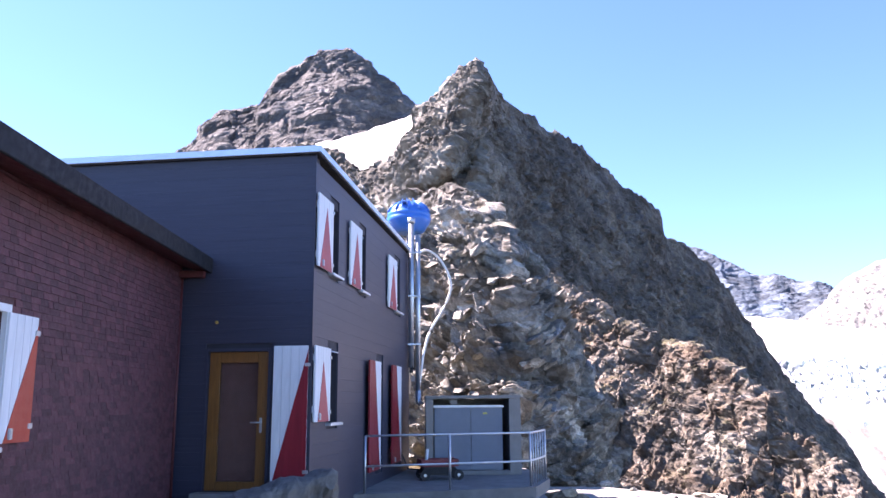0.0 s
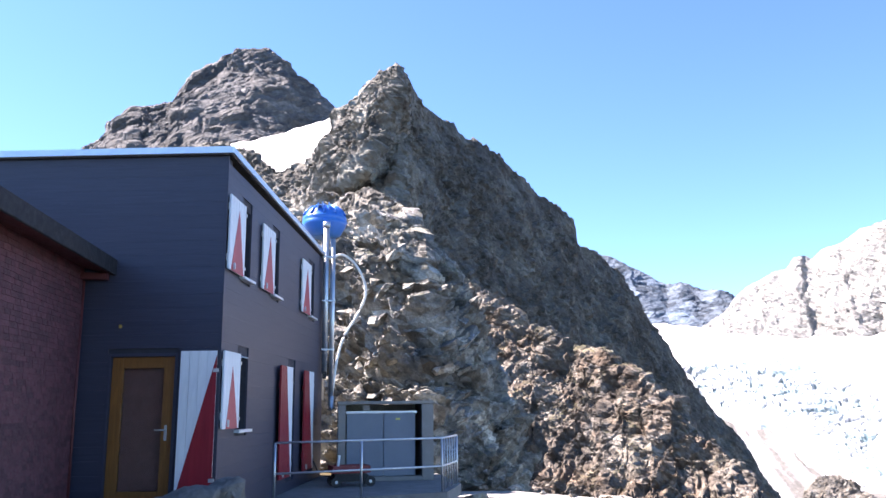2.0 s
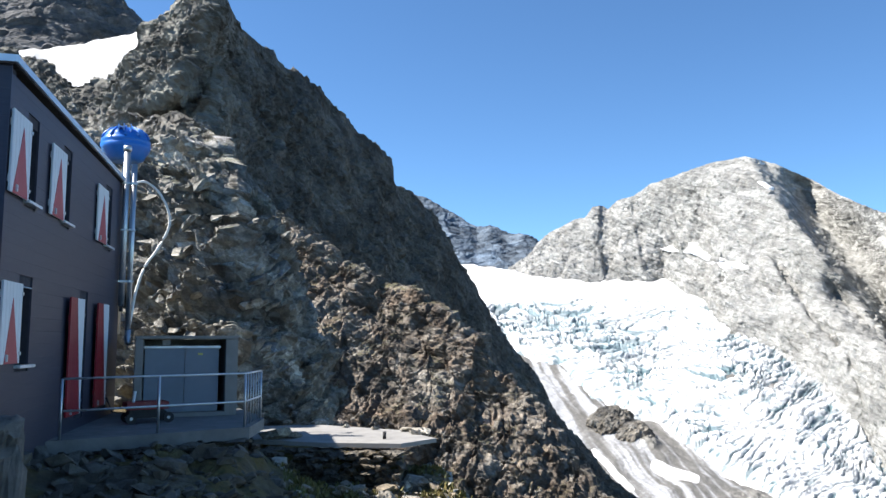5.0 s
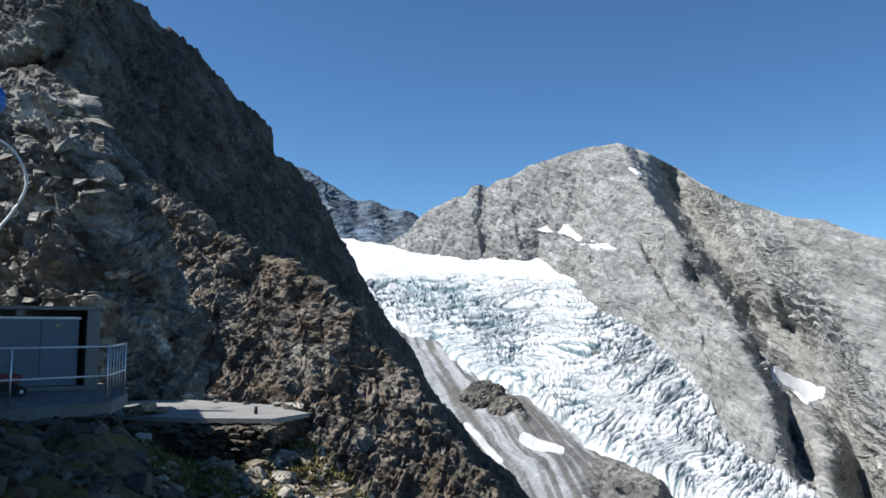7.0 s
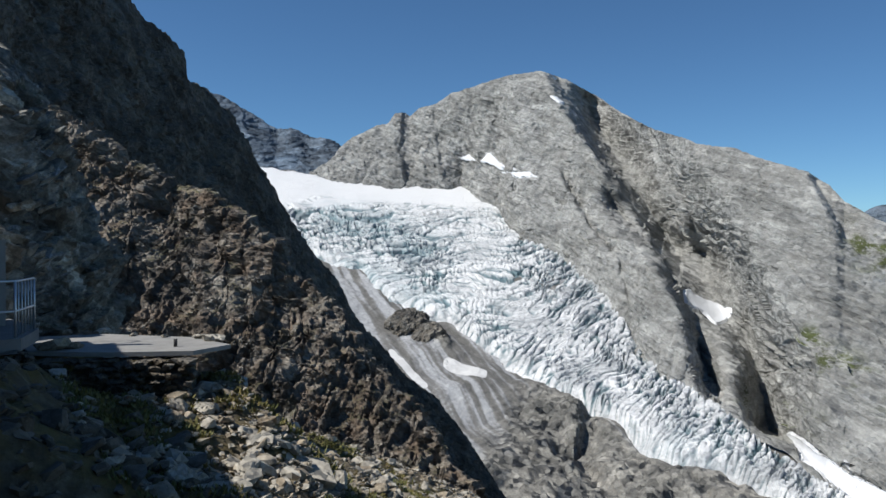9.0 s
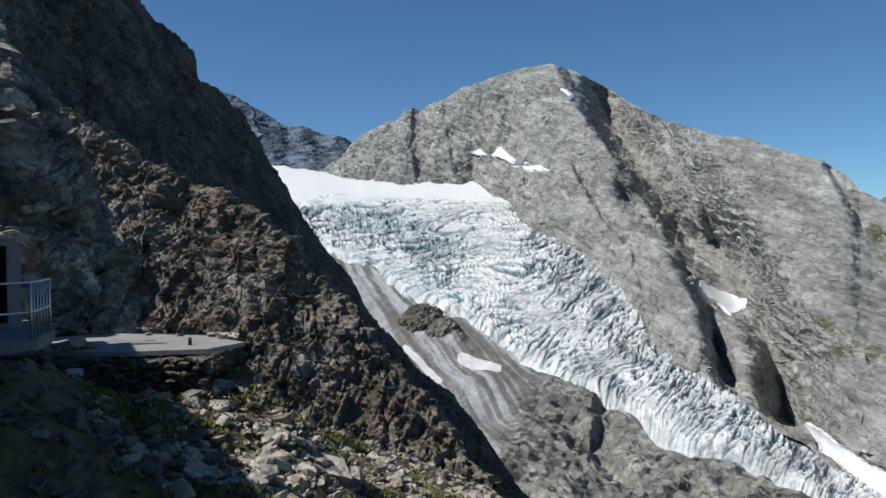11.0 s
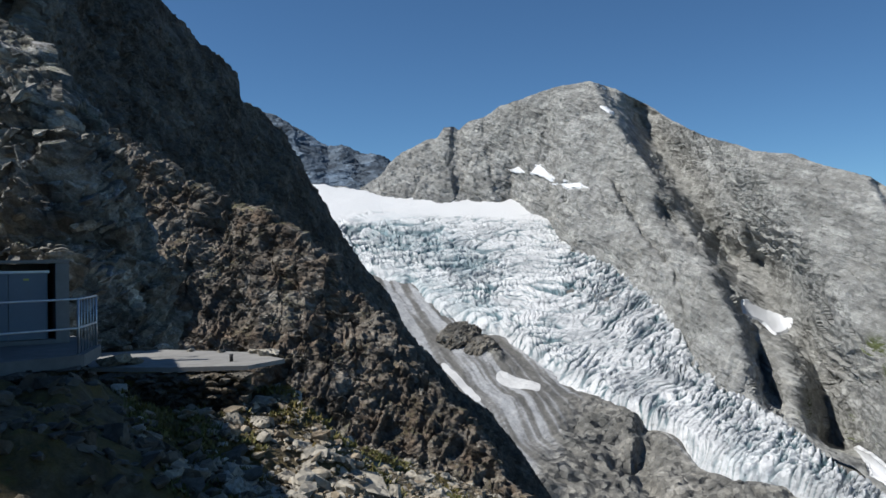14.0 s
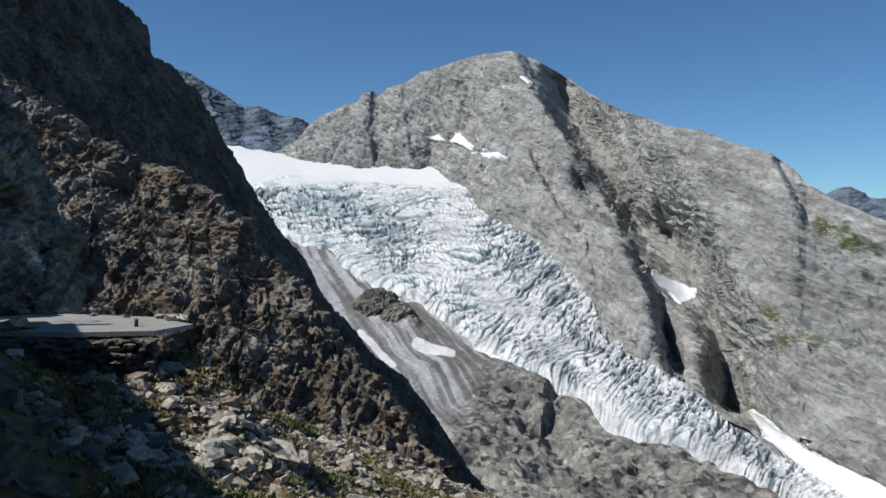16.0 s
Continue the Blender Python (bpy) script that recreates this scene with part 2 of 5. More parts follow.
DIRTYSNOW = snowy("dirty_snow", (0.47, 0.47, 0.46), (0.27, 0.265, 0.25))


# ---- the mountains ----
def rugged(g, size, height, seed, squash=2.2, dip=(20, 35, 0), blocks=(0.5, 0.25), outward=None, calm=None, flutes=None, lift=0.0, ledges=0.0, warp=0.25):
    """Push a sheet's points along its normals: broad ribs, then two sizes of broken blocks, then grain."""
    n = normals(g)
    if outward is not None and (n * outward).sum() < 0:
        n = -n
    n = n + (0, 0, lift)
    p = g.reshape(-1, 3)
    q = p @ np.array(Euler([radians(a) for a in dip]).to_matrix()).T * (1, 1, squash)
    q = q + warp * size * np.stack([perlin(q / size * 1.3 + 5, seed + 50), perlin(q / size * 1.3 + 9, seed + 51), perlin(q / size * 1.3 + 14, seed + 52)], 1)
    d = 1.1 * (ridged(q / (size * 2.4), 3, 0.5, seed) - 0.35) + 1.6 * (ridged(q / (size * 6.5), 2, 0.5, seed + 9) - 0.3)
    d += blocks[0] * blocks_of(q / (size * 0.5), seed + 20)
    d += blocks[1] * blocks_of(q / (size * 0.2), seed + 21)
    if len(blocks) > 2:
        d += blocks[2] * blocks_of(q / (size * 0.075), seed + 22)
    d += 0.14 * fbm(q / (size * 0.22), 4, 0.65, seed + 30)
    if ledges:
        layer = q[:, 2] / (size * 0.42) + 0.9 * fbm(q / (size * 1.1), 3, 0.5, seed + 35)
        d += ledges * (layer - np.floor(layer) - 0.5) * (0.4 + 1.2 * np.clip(fbm(q / size, 2, 0.5, seed + 37) + 0.4, 0, 1))
    if flutes is not None:
        d += flutes * (ridged(p / (size * 0.35) * (1, 1, 0.22), 3, 0.6, seed + 40) - 0.4)
    d = d.reshape(g.shape[:2])
    if calm is not None:
        d = d * calm
    return g + n * (d * height)[..., None], d


def face(az, crest, foot, steps, bend=1.0, back=0.35):
    """A mountainside: from the foot, (elevation, range), up to the crest, and a little down its far side."""
    nb = max(4, steps // 8)
    s = np.linspace(0, 1, steps)[None, :]
    (e1, r1), (e0, r0) = crest, foot
    el = e0[:, None] + (e1 - e0)[:, None] * s
    r = r0[:, None] + (r1 - r0)[:, None] * s ** np.asarray(bend)
    front = spot(az[:, None], el, r)
    s2 = np.linspace(0, 1, nb + 1)[None, 1:]
    run = (r1 - r0)[:, None] * back
    rb = r1[:, None] + run * s2
    rear = spot(az[:, None], 0, rb)
    rear[..., 2] = front[:, -1:, 2] - run * s2 ** 1.3 * 1.2
    return np.concatenate([front, rear], 1), np.concatenate([np.broadcast_to(s, el.shape), 1 + s2 * np.ones((len(az), 1))], 1)


def foot_of(crest_el, crest_r, foot_el, rise):
    """How far off the foot lies when the side rises by so much for each metre."""
    return crest_r * (rise - np.tan(np.radians(crest_el))) / (rise - np.tan(np.radians(foot_el)))


def crest_of(crest_el, foot_el, foot_r, rise):
    return foot_r * (rise - np.tan(np.radians(foot_el))) / (rise - np.tan(np.radians(crest_el)))


def near_line(points, wide, a, e):
    """1 on a broken line of (bearing, elevation) points, fading over wide degrees."""
    best = np.full(a.shape, 1e9)
    for (a0, e0), (a1, e1) in zip(points, points[1:]):
        ux, uy = a1 - a0, e1 - e0
        t = np.clip(((a - a0) * ux + (e - e0) * uy) / (ux * ux + uy * uy), 0, 1)
        best = np.minimum(best, (a - a0 - t * ux) ** 2 + (e - e0 - t * uy) ** 2)
    return np.exp(-best / wide ** 2)


def cliff(points, back, sheer, fade, a, e):
    """How far the rock steps back beyond a falling edge of (bearing, elevation) points: all at once over sheer degrees, then out again over fade."""
    best, away = np.full(a.shape, 1e9), np.zeros(a.shape)
    for (a0, e0), (a1, e1) in zip(points, points[1:]):
        ux, uy = a1 - a0, e1 - e0
        size = math.hypot(ux, uy)
        t = np.clip(((a - a0) * ux + (e - e0) * uy) / size ** 2, 0, 1)
        d = np.hypot(a - a0 - t * ux, e - e0 - t * uy)
        side = (uy * (a - a0) - ux * (e - e0)) / size
        near = d < best
        best, away = np.where(near, d, best), np.where(near, side, away)
    ends = np.exp(-np.maximum(best - np.abs(away), 0) ** 2 / (0.35 * fade) ** 2)
    return back * ends * smooth(away, 0, sheer) * (1 - smooth(away, sheer, fade))


def deeper(g, push):
    """Move points away from the terrace along the lines on which it sees them."""
    v = g - (0, 0, EYE)
    return g + v * (push / np.hypot(v[..., 0], v[..., 1]))[..., None]


def inside(points, a, e):
    """True within an outline of (bearing, elevation) points."""
    hit = np.zeros(a.shape, bool)
    for (a0, e0), (a1, e1) in zip(points, points[1:] + points[:1]):
        if e0 != e1:
            hit ^= ((e0 > e) != (e1 > e)) & (a < (a1 - a0) * (e - e0) / (e1 - e0) + a0)
    return hit


TOWARD = np.array([0.3, -1.0, 0.6])

# the dark ridge above the hut
az = np.linspace(13, -44, 480)
crest_el = curve(az, [(20, 13), (14, 17), (9.2, 18.3), (7.1, 17.7), (5.4, 16.8), (3.3, 17.5), (2, 19.2), (1.4, 20.9), (-0.4, 22.2), (-1.5, 23.2), (-3.0, 24.1), (-3.6, 24.3), (-4.2, 23.8), (-4.8, 22.6),
                      (-5.4, 21.7), (-6.8, 20.7), (-7.7, 20.3), (-8.5, 19.2), (-10.1, 18.5), (-11.2, 17.9), (-12.5, 16.6), (-13.9, 15.0), (-15.1, 14.1), (-16.35, 12.9),
                      (-16.6, 11.4), (-18.2, 10.4), (-19.4, 9.2), (-20.7, 7.2), (-21.7, 5.4), (-23.5, 1.9), (-25.4, -0.6), (-27.0, -2.7), (-28.2, -5.3), (-30.3, -7.5), (-32.0, -9.5), (-34.0, -10.9), (-36.0, -13.4), (-38.9, -17.5), (-44, -23)])
crest_r = curve(az, [(16, 190), (6, 158), (0, 138), (-3.5, 130), (-5.5, 148), (-8.5, 176), (-12, 208), (-16, 242), (-20, 278), (-24, 316), (-28, 352), (-33, 392), (-39, 430), (-44, 460)])
foot_el = curve(az, [(16, 2), (0, 1), (-6, -3), (-12, -8), (-20, -11), (-28, -15), (-34, -20), (-40, -25), (-44, -28)])
foot_r = foot_of(crest_el, crest_r, foot_el, 1.45)
g, s = face(az, (crest_el, crest_r), (foot_el, foot_r), 400, 1.4)
A2 = np.broadcast_to(az[:, None], s.shape)
# a hollow below the summit, and the buttress under it that stands out
E2 = np.degrees(np.arctan2(g[..., 2] - EYE, np.hypot(g[..., 0], g[..., 1])))
hollow = np.exp(-((A2 + 9.5 + 9 * (0.62 - s)) / 4.2) ** 2 - ((s - 0.66) / 0.24) ** 2)
push = 12 * hollow + cliff([(-3.6, 24.4), (-3.3, 22.3), (-2.2, 19.5), (-1.0, 17.1), (1.4, 15.7)], 14, 1.6, 11, A2, E2)
g = deeper(g, push)
calm = 1 - 0.15 * smooth(A2, -2.5, -5.5) - 0.4 * smooth(s, 0.88, 0.97)
g, d = rugged(g, 8.0, 1.8, 3, 1.6, (15, 40, 0), (0.9, 0.5, 0.18), TOWARD, calm, None, 0.3, 0.4, 0.12)
# left flank paled: the sunlight on it is put into the rock colour
tagged(grid_mesh("mountain_ridge", g, ROCK_RIDGE, {"rust_or_lit": smooth(A2, -7.5, -1.5), "grass": 0.4 + 0 * s}), "steep dark brown rock ridge rising behind the hut", "mountain ridge", kind="structure")

# the brown spur that stands out before it
az = np.linspace(-1, -37, 440)
crest_el = curve(az, [(-1, 15.6), (-5, 12), (-7.4, 9), (-10.2, 7.5), (-13, 5.4), (-16, 3.6), (-18, 3.4), (-20, 2.2), (-22, 0.4), (-25.7, -3.4), (-28.3, -7.2), (-32, -11.2), (-36, -16.5), (-40, -22)]) + 0.5 * perlin(np.stack([az / 1.7, 0 * az, 0 * az], 1), 77)
foot_el = curve(az, [(-1, 0), (-6, -6), (-12, -10), (-20, -13), (-28, -17), (-34, -22), (-37, -25)])
crest_r = 106 + 1.15 * az
g, s = face(az, (crest_el, crest_r), (foot_el, foot_of(crest_el, crest_r, foot_el, 1.0)), 260, 1.2, 0.5)
A2 = np.broadcast_to(az[:, None], s.shape)
E2 = np.degrees(np.arctan2(g[..., 2] - EYE, np.hypot(g[..., 0], g[..., 1])))
out = np.stack([-np.sin(np.radians(A2)), np.cos(np.radians(A2)), 0 * A2], -1)
g = g + out * (1.6 * near_line([(-15.8, 1.5), (-18.8, -1.5), (-22.6, -5)], 1.8, A2, E2))[..., None]
g, d = rugged(g, 5.5, 1.1, 57, 1.5, (15, 35, 0), (0.7, 0.36, 0.15), TOWARD, None, None, 0.3, 0.35, 0.1)
tagged(grid_mesh("rock_spur", g, ROCK_SPUR, {"rust_or_lit": smooth(A2, -4, -9), "grass": 0.8 + 0 * s}), "sunlit rusty brown rock spur below the dark ridge", "mountain ridge", kind="structure")

# the pale outcrop beside and behind the hut
az = np.linspace(5.5, -12.4, 330)
crest_el = curve(az, [(15, 15), (6.2, 15.4), (1.4, 15.1), (-1.3, 15.4), (-2.9, 15.1), (-4.1, 14.2), (-5.4, 11.8), (-7.2, 9.4), (-8.2, 7.4), (-9.5, 4.6), (-10.6, 2.0), (-11.5, -1.0), (-12.4, -6)])
foot_el = curve(az, [(15, -6), (-5, -6), (-12.4, -8)])
foot_r = curve(az, [(15, 30), (5.5, 25.5), (1.5, 23.4), (-2, 21.6), (-5.5, 20.3), (-8, 21.8), (-12.4, 26.5)])
crest_el = crest_el + 0.9 * smooth(az, -3, -6) * fbm(np.stack([az / 1.1, 0 * az, 0 * az], 1), 3, 0.6, 78)
crest_r = crest_of(crest_el, foot_el, foot_r, 1.5)
g, s = face(az, (crest_el, crest_r), (foot_el, foot_r), 340, 1.3)
g, d = rugged(g, 3.2, 0.72, 11, 1.6, (12, -18, 0), (0.95, 0.45, 0.18), TOWARD, 1 - 0.6 * smooth(s, 0.8, 0.97), None, 0.3, 0.7, 0.08)
OUTCROP = g[:, :330]
tagged(grid_mesh("rock_outcrop", g, ROCK_NEAR, {"rust_or_lit": 0.25 + 0 * s, "grass": 0.7 + 0 * s}), "pale jagged rock outcrop with broken slabs beside the hut", "rock outcrop", kind="structure")

# the summit behind and the snow below it
az = np.linspace(24, -3, 300)
crest_el = curve(az, [(24, 12), (17.5, 17.6), (16.7, 18.7), (15.4, 19.9), (14.8, 19.7), (12.8, 20.7), (12.4, 21.9), (11.4, 22.9), (9.8, 24.0), (8.5, 24.7), (7.2, 24.9), (6.2, 24.7), (5.1, 24.1), (4.4, 23.3), (2.9, 22.2), (1.8, 21.2), (-3, 18)])
crest_r = 0 * az + 820
g, s = face(az, (crest_el, crest_r), (curve(az, [(24, 10), (-3, 10)]), 0 * az + 560), 240)
g, d = rugged(g, 60.0, 9.0, 23, 1.4, (10, 30, 0), (0.7, 0.4), TOWARD)
tagged(grid_mesh("mountain_summit", g, ROCK_FAR), "grey rocky summit with sunlit ribs behind the ridge", "mountain", kind="structure")
az = np.linspace(11, -1, 120)
top = curve(az, [(11, 17.3), (9.2, 18.2), (7.5, 18.7), (5, 19.4), (1.4, 20.8), (-1, 21.2)]) + 0.12 * fbm(np.stack([az / 1.5, 0 * az, 0 * az], 1), 3, 0.6, 79)
g, s = face(az, (top, 0 * az + 640), (0 * az + 12, 0 * az + 330), 60)
p = g.reshape(-1, 3)
g[..., 2] += (3.0 * fbm(p / 60, 5, 0.5, 4)).reshape(g.shape[:2])
tagged(grid_mesh("snowfield", g, DIRTYSNOW, flat=False), "white sunlit snowfield between ridge and summit", "snowfield", kind="structure")

# far range, with haze put into its blue-grey rock colour
az = np.linspace(-12, -31, 260)
crest_el = curve(az, [(-12, 9.6), (-17, 10.7), (-18.2, 10.5), (-19, 10.2), (-20.7, 9.3), (-22.7, 8.2), (-23.7, 8.4), (-25, 7.8), (-26, 7.7), (-27, 7.4), (-29, 6), (-31, 5)])
g, s = face(az, (crest_el, 0 * az + 2950), (0 * az + 2.5, 0 * az + 2300), 130)
g, d = rugged(g, 160.0, 18.0, 31, 1.5, (0, 20, 0), (0.5, 0.3), TOWARD)
tagged(grid_mesh("mountain_range", g, ROCK_HAZED), "distant rocky range above the glacier, coloured blue-grey for haze", "mountain range", kind="structure")

az = np.linspace(-58, -80, 90)
crest_el = curve(az, [(-58, 1.0), (-62.6, 1.6), (-63.4, 2.15), (-63.9, 2.2), (-65, 1.6), (-66.5, 1.5), (-70, 1.0), (-80, 0)])
g, s = face(az, (crest_el, 0 * az + 2800), (0 * az - 3, 0 * az + 2500), 40)
g, d = rugged(g, 260.0, 22.0, 37, 1.5, (0, 20, 0), (0.5, 0.3), TOWARD)
tagged(grid_mesh("mountain_range", g, ROCK_HAZED), "low distant ridge behind the pale mountain, coloured blue-grey for haze", "mountain range", kind="structure")

# the pale mountain over the glacier
GLACIER_R = [(8, 2000), (5, 1700), (0, 1250), (-5, 980), (-10, 800), (-15, 680), (-20, 590), (-30, 470)]
az = np.linspace(-25, -70, 620)
crest_el = curve(az, [(-25, 5.2), (-26.6, 6.3), (-27.05, 7.0), (-28.1, 7.9), (-28.7, 8.1), (-29.7, 8.65), (-30.5, 8.75), (-31.1, 9.6), (-31.9, 9.6), (-32.15, 9.35), (-32.8, 9.95), (-34, 10.2), (-35.2, 10.95), (-37.3, 11.6), (-39.3, 12.1), (-41.6, 12.4),
                      (-43.3, 11.8), (-45.5, 10.6), (-47.3, 9.3), (-49.6, 8.1), (-51.1, 7.6), (-52.6, 6.9), (-54.8, 6.6), (-57.3, 5.5), (-59.4, 4.8), (-60.6, 3.9), (-61.5, 2.8), (-63.3, 1.7), (-66, 0.4), (-80, -6)])
crest_r = curve(az, [(-25, 1800), (-32, 1820), (-41.6, 1620), (-50, 1230), (-57, 1030), (-61, 960), (-80, 860)])
EDGE = [(-20, 5.6), (-21.9, 5.5), (-23.9, 5.4), (-26.6, 4.7), (-28.7, 4.5), (-30.7, 4.1), (-32.7, 4.3), (-34.8, 4.1), (-36, 4.5), (-37.2, 3.4), (-38.7, 2.9), (-39.3, 1.5), (-40.5, 0.4), (-42.9, -0.6), (-44.9, -2.2),
        (-46.5, -3.8), (-47.7, -5.7), (-48.5, -7.3), (-50.4, -9.2), (-52.2, -10.2), (-54.8, -11.9), (-56.6, -12.9), (-58.3, -13.4), (-60, -14.6), (-63.9, -16.6), (-72, -19.5), (-80, -22)]
foot_el = curve(az, EDGE) - 0.4
foot_r = curve(foot_el, GLACIER_R) + 5
g, s = face(az, (crest_el, crest_r), (foot_el, foot_r), 360, 1.25)
A2 = np.broadcast_to(az[:, None], s.shape)
E2 = np.degrees(np.arctan2(g[..., 2] - EYE, np.hypot(g[..., 0], g[..., 1])))

# edges below which the rock steps back
push = cliff([(-41.7, 12.4), (-42.7, 10.1), (-43.9, 8.3), (-45.0, 6.6)], 90, 0.9, 4.5, A2, E2)
push += cliff([(-44.6, 7.2), (-45.5, 5.7), (-46.8, 3.7), (-48.2, 1.3), (-48.9, 0.1)], 235, 1.7, 6.5, A2, E2)
push += cliff([(-43.1, 4.5), (-44.0, 2.9), (-44.8, 1.3), (-46.0, -0.3)], 30, 0.35, 1.8, A2, E2)
push += cliff([(-46.8, 0.9), (-48.0, -0.3), (-49.2, -1.5), (-50.2, -3.5), (-51.1, -5.5), (-51.5, -7.8), (-51.8, -9.0)], 115, 1.2, 3.8, A2, E2)
push += cliff([(-52.1, -5.1), (-53.1, -7.0), (-54.0, -9.0), (-54.4, -11.5)], 190, 2.4, 6.0, A2, E2)
push += cliff([(-47.0, -2.0), (-47.4, -4.0), (-47.6, -7.2)], 16, 0.4, 2.0, A2, E2)
push += cliff([(-44.9, 10.0), (-46.0, 9.4), (-46.9, 9.6)], 22, 0.4, 1.6, A2, E2)
push += cliff([(-48.9, 7.2), (-49.7, 4.8), (-51.4, 2.5), (-51.8, 0.5)], 38, 0.8, 4.5, A2, E2)
push += cliff([(-59.7, 3.6), (-60.4, 2.2), (-60.9, 1.0)], 26, 0.4, 2.4, A2, E2)
push += cliff([(-39.5, 5.3), (-39.3, 4.1), (-39.9, 2.9)], 18, 0.4, 1.6, A2, E2)
push += cliff([(-31.5, 9.7), (-31.3, 6.9), (-31.5, 5.3)], 16, 0.4, 1.8, A2, E2) + cliff([(-33.6, 10.2), (-33.9, 7.6), (-34.3, 5.2)], 12, 0.4, 1.8, A2, E2) + cliff([(-36.4, 9.0), (-37.0, 6.4)], 12, 0.4, 1.8, A2, E2)
# lesser ribs, all leaning the same way, rougher in the middle than on the smooth slabs
w = np.stack([(A2 * 0.9 + E2 * 0.42).ravel() / 1.5, (E2 * 0.9 - A2 * 0.42).ravel() / 6.0, 0 * A2.ravel()], 1)
lane = w[:, 0] + 0.5 * fbm(w * (0.7, 1.6, 1), 3, 0.5, 43)
lane = lane - np.floor(lane)
saw = np.where(lane < 0.8, lane / 0.8, (1 - lane) / 0.2) - 0.5
push += -(11 * saw * np.clip(0.45 + 1.3 * fbm(w * (0.8, 1.2, 1) + 4, 3, 0.5, 44), 0.05, 1.3)).reshape(A2.shape) * smooth(s, 1.0, 0.93) * smooth(A2, -25, -28) * (0.15 + 0.85 * smooth(A2, -56, -50))
g = deeper(g, push * smooth(s, 0.0, 0.06))
fray = (0.12 * fbm(g.reshape(-1, 3) / 25, 4, 0.6, 47)).reshape(A2.shape)
beds_of_snow = [inside(outline, A2 + fray, E2 + fray) for outline in ([(-35.7, 6.5), (-36.4, 6.6), (-36.9, 6.2), (-36.4, 6.1)], [(-37.1, 6.3), (-37.4, 6.5), (-38.0, 6.7), (-38.5, 6.2), (-39.1, 5.8), (-38.9, 5.5), (-37.9, 6.0)],
    [(-38.8, 5.3), (-39.9, 5.3), (-40.9, 5.3), (-41.4, 4.9), (-40.1, 4.9)], [(-42.3, 10.6), (-42.6, 10.6), (-43.2, 10.0), (-42.9, 10.0)],
    [(-51.4, -3.0), (-51.9, -3.2), (-52.2, -3.5), (-53.4, -4.0), (-54.7, -4.3), (-54.6, -4.9), (-54.0, -5.4), (-53.5, -5.7), (-52.9, -4.8), (-51.5, -4.0)],
    [(-58.3, -12.2), (-59.0, -12.3), (-60.3, -13.3), (-61.8, -14.4), (-63.8, -15.2), (-66.4, -16.1), (-69.0, -17.2), (-69.0, -19.4), (-64.8, -17.7), (-63.2, -17.0), (-61.5, -15.7), (-58.8, -14.0)])]
soft = np.maximum.reduce(beds_of_snow).astype(float)
for step in range(6):
    soft[1:-1, 1:-1] = (soft[:-2, 1:-1] + soft[2:, 1:-1] + soft[1:-1, :-2] + soft[1:-1, 2:]) / 4
g, d = rugged(g, 90.0, 6.0, 145, 2.0, (-20, -16, 0), (0.2, 0.4), TOWARD, (1 - 0.7 * smooth(s, 0.88, 0.98)) * (1 - np.clip(1.4 * soft, 0, 0.97)), 0.9 * smooth(A2, -44, -36).ravel() + 0.1, 0.0, 0.6)


def patch(name, g, mask, lift, label):
    """A thin bed of snow lying on part of a sheet."""
    n = normals(g)
    n = n if (n * TOWARD).sum() > 0 else -n
    i, j = np.where(mask)
    i0, i1, j0, j1 = max(0, i.min() - 1), i.max() + 2, max(0, j.min() - 1), j.max() + 2
    sub, m, nn = g[i0:i1, j0:j1].copy(), mask[i0:i1, j0:j1], n[i0:i1, j0:j1]
    for k in range(24):
        sub[1:-1, 1:-1] = (sub[:-2, 1:-1] + sub[2:, 1:-1] + sub[1:-1, :-2] + sub[1:-1, 2:]) / 4
    ob = grid_mesh(name, sub + nn * np.where(m, lift, -lift * 2)[..., None], SNOW, flat=False)
    return tagged(ob, label, "snow patch", "snow patches on the mountain")


for bed in beds_of_snow:
    patch("snow_patch", g, bed, 3.0, "white snow patch lying on the pale rock")
tagged(grid_mesh("mountain_peak", g, ROCK_PALE, {"rust_or_lit": 0.2 + 0 * s, "grass": 2.5 * np.clip(near_line([(-59.6, -6.3), (-60.3, -7.4), (-61.7, -7.7), (-64.1, -9.3)], 0.9, A2, E2) + near_line([(-62.9, 0.1), (-66.1, -2.8)], 1.3, A2, E2) + near_line([(-56, -10), (-59, -11.5)], 1.0, A2, E2), 0, 1)}), "broad pale grey rock mountain above the glacier", "mountain", kind="structure")

# ---- the glacier and the valley under it ----
def valley_r(el):
    return curve(el, GLACIER_R)


LOWER = [(-18, 0.5), (-24, -0.2), (-26.6, -1.4), (-28.7, -2.2), (-30.7, -4.2), (-35.2, -5.9), (-37.6, -7.5), (-40.5, -8.9), (-42.7, -10.2), (-44.5, -11), (-46.5, -12.2), (-48.4, -13.8), (-50.7, -14.8), (-54.8, -14.9), (-56.2, -15.8), (-62, -19), (-80, -26)]
FLOW, CROSS = np.array([-0.25, -0.97, 0.0]), np.array([0.97, -0.25, 0.0])
az = np.linspace(-19, -68, 700)
el = np.linspace(6, -20, 640)
A2, E2 = np.meshgrid(az, el, indexing="ij")
base = spot(A2, E2, valley_r(E2))
p = base.reshape(-1, 3)
shape2 = A2.shape
wob = (0.3 * fbm(p / 70, 4, 0.55, 61)).reshape(shape2)
upper = curve(A2, EDGE) - 0.6 * smooth(A2, -55, -58) + wob * 0.7
lower = curve(A2, LOWER) + wob * 1.3
ice = smooth(E2 - lower, -0.05, 0.8) * smooth(upper - E2, -0.1, 0.3)
along, cross = p @ FLOW, p @ CROSS
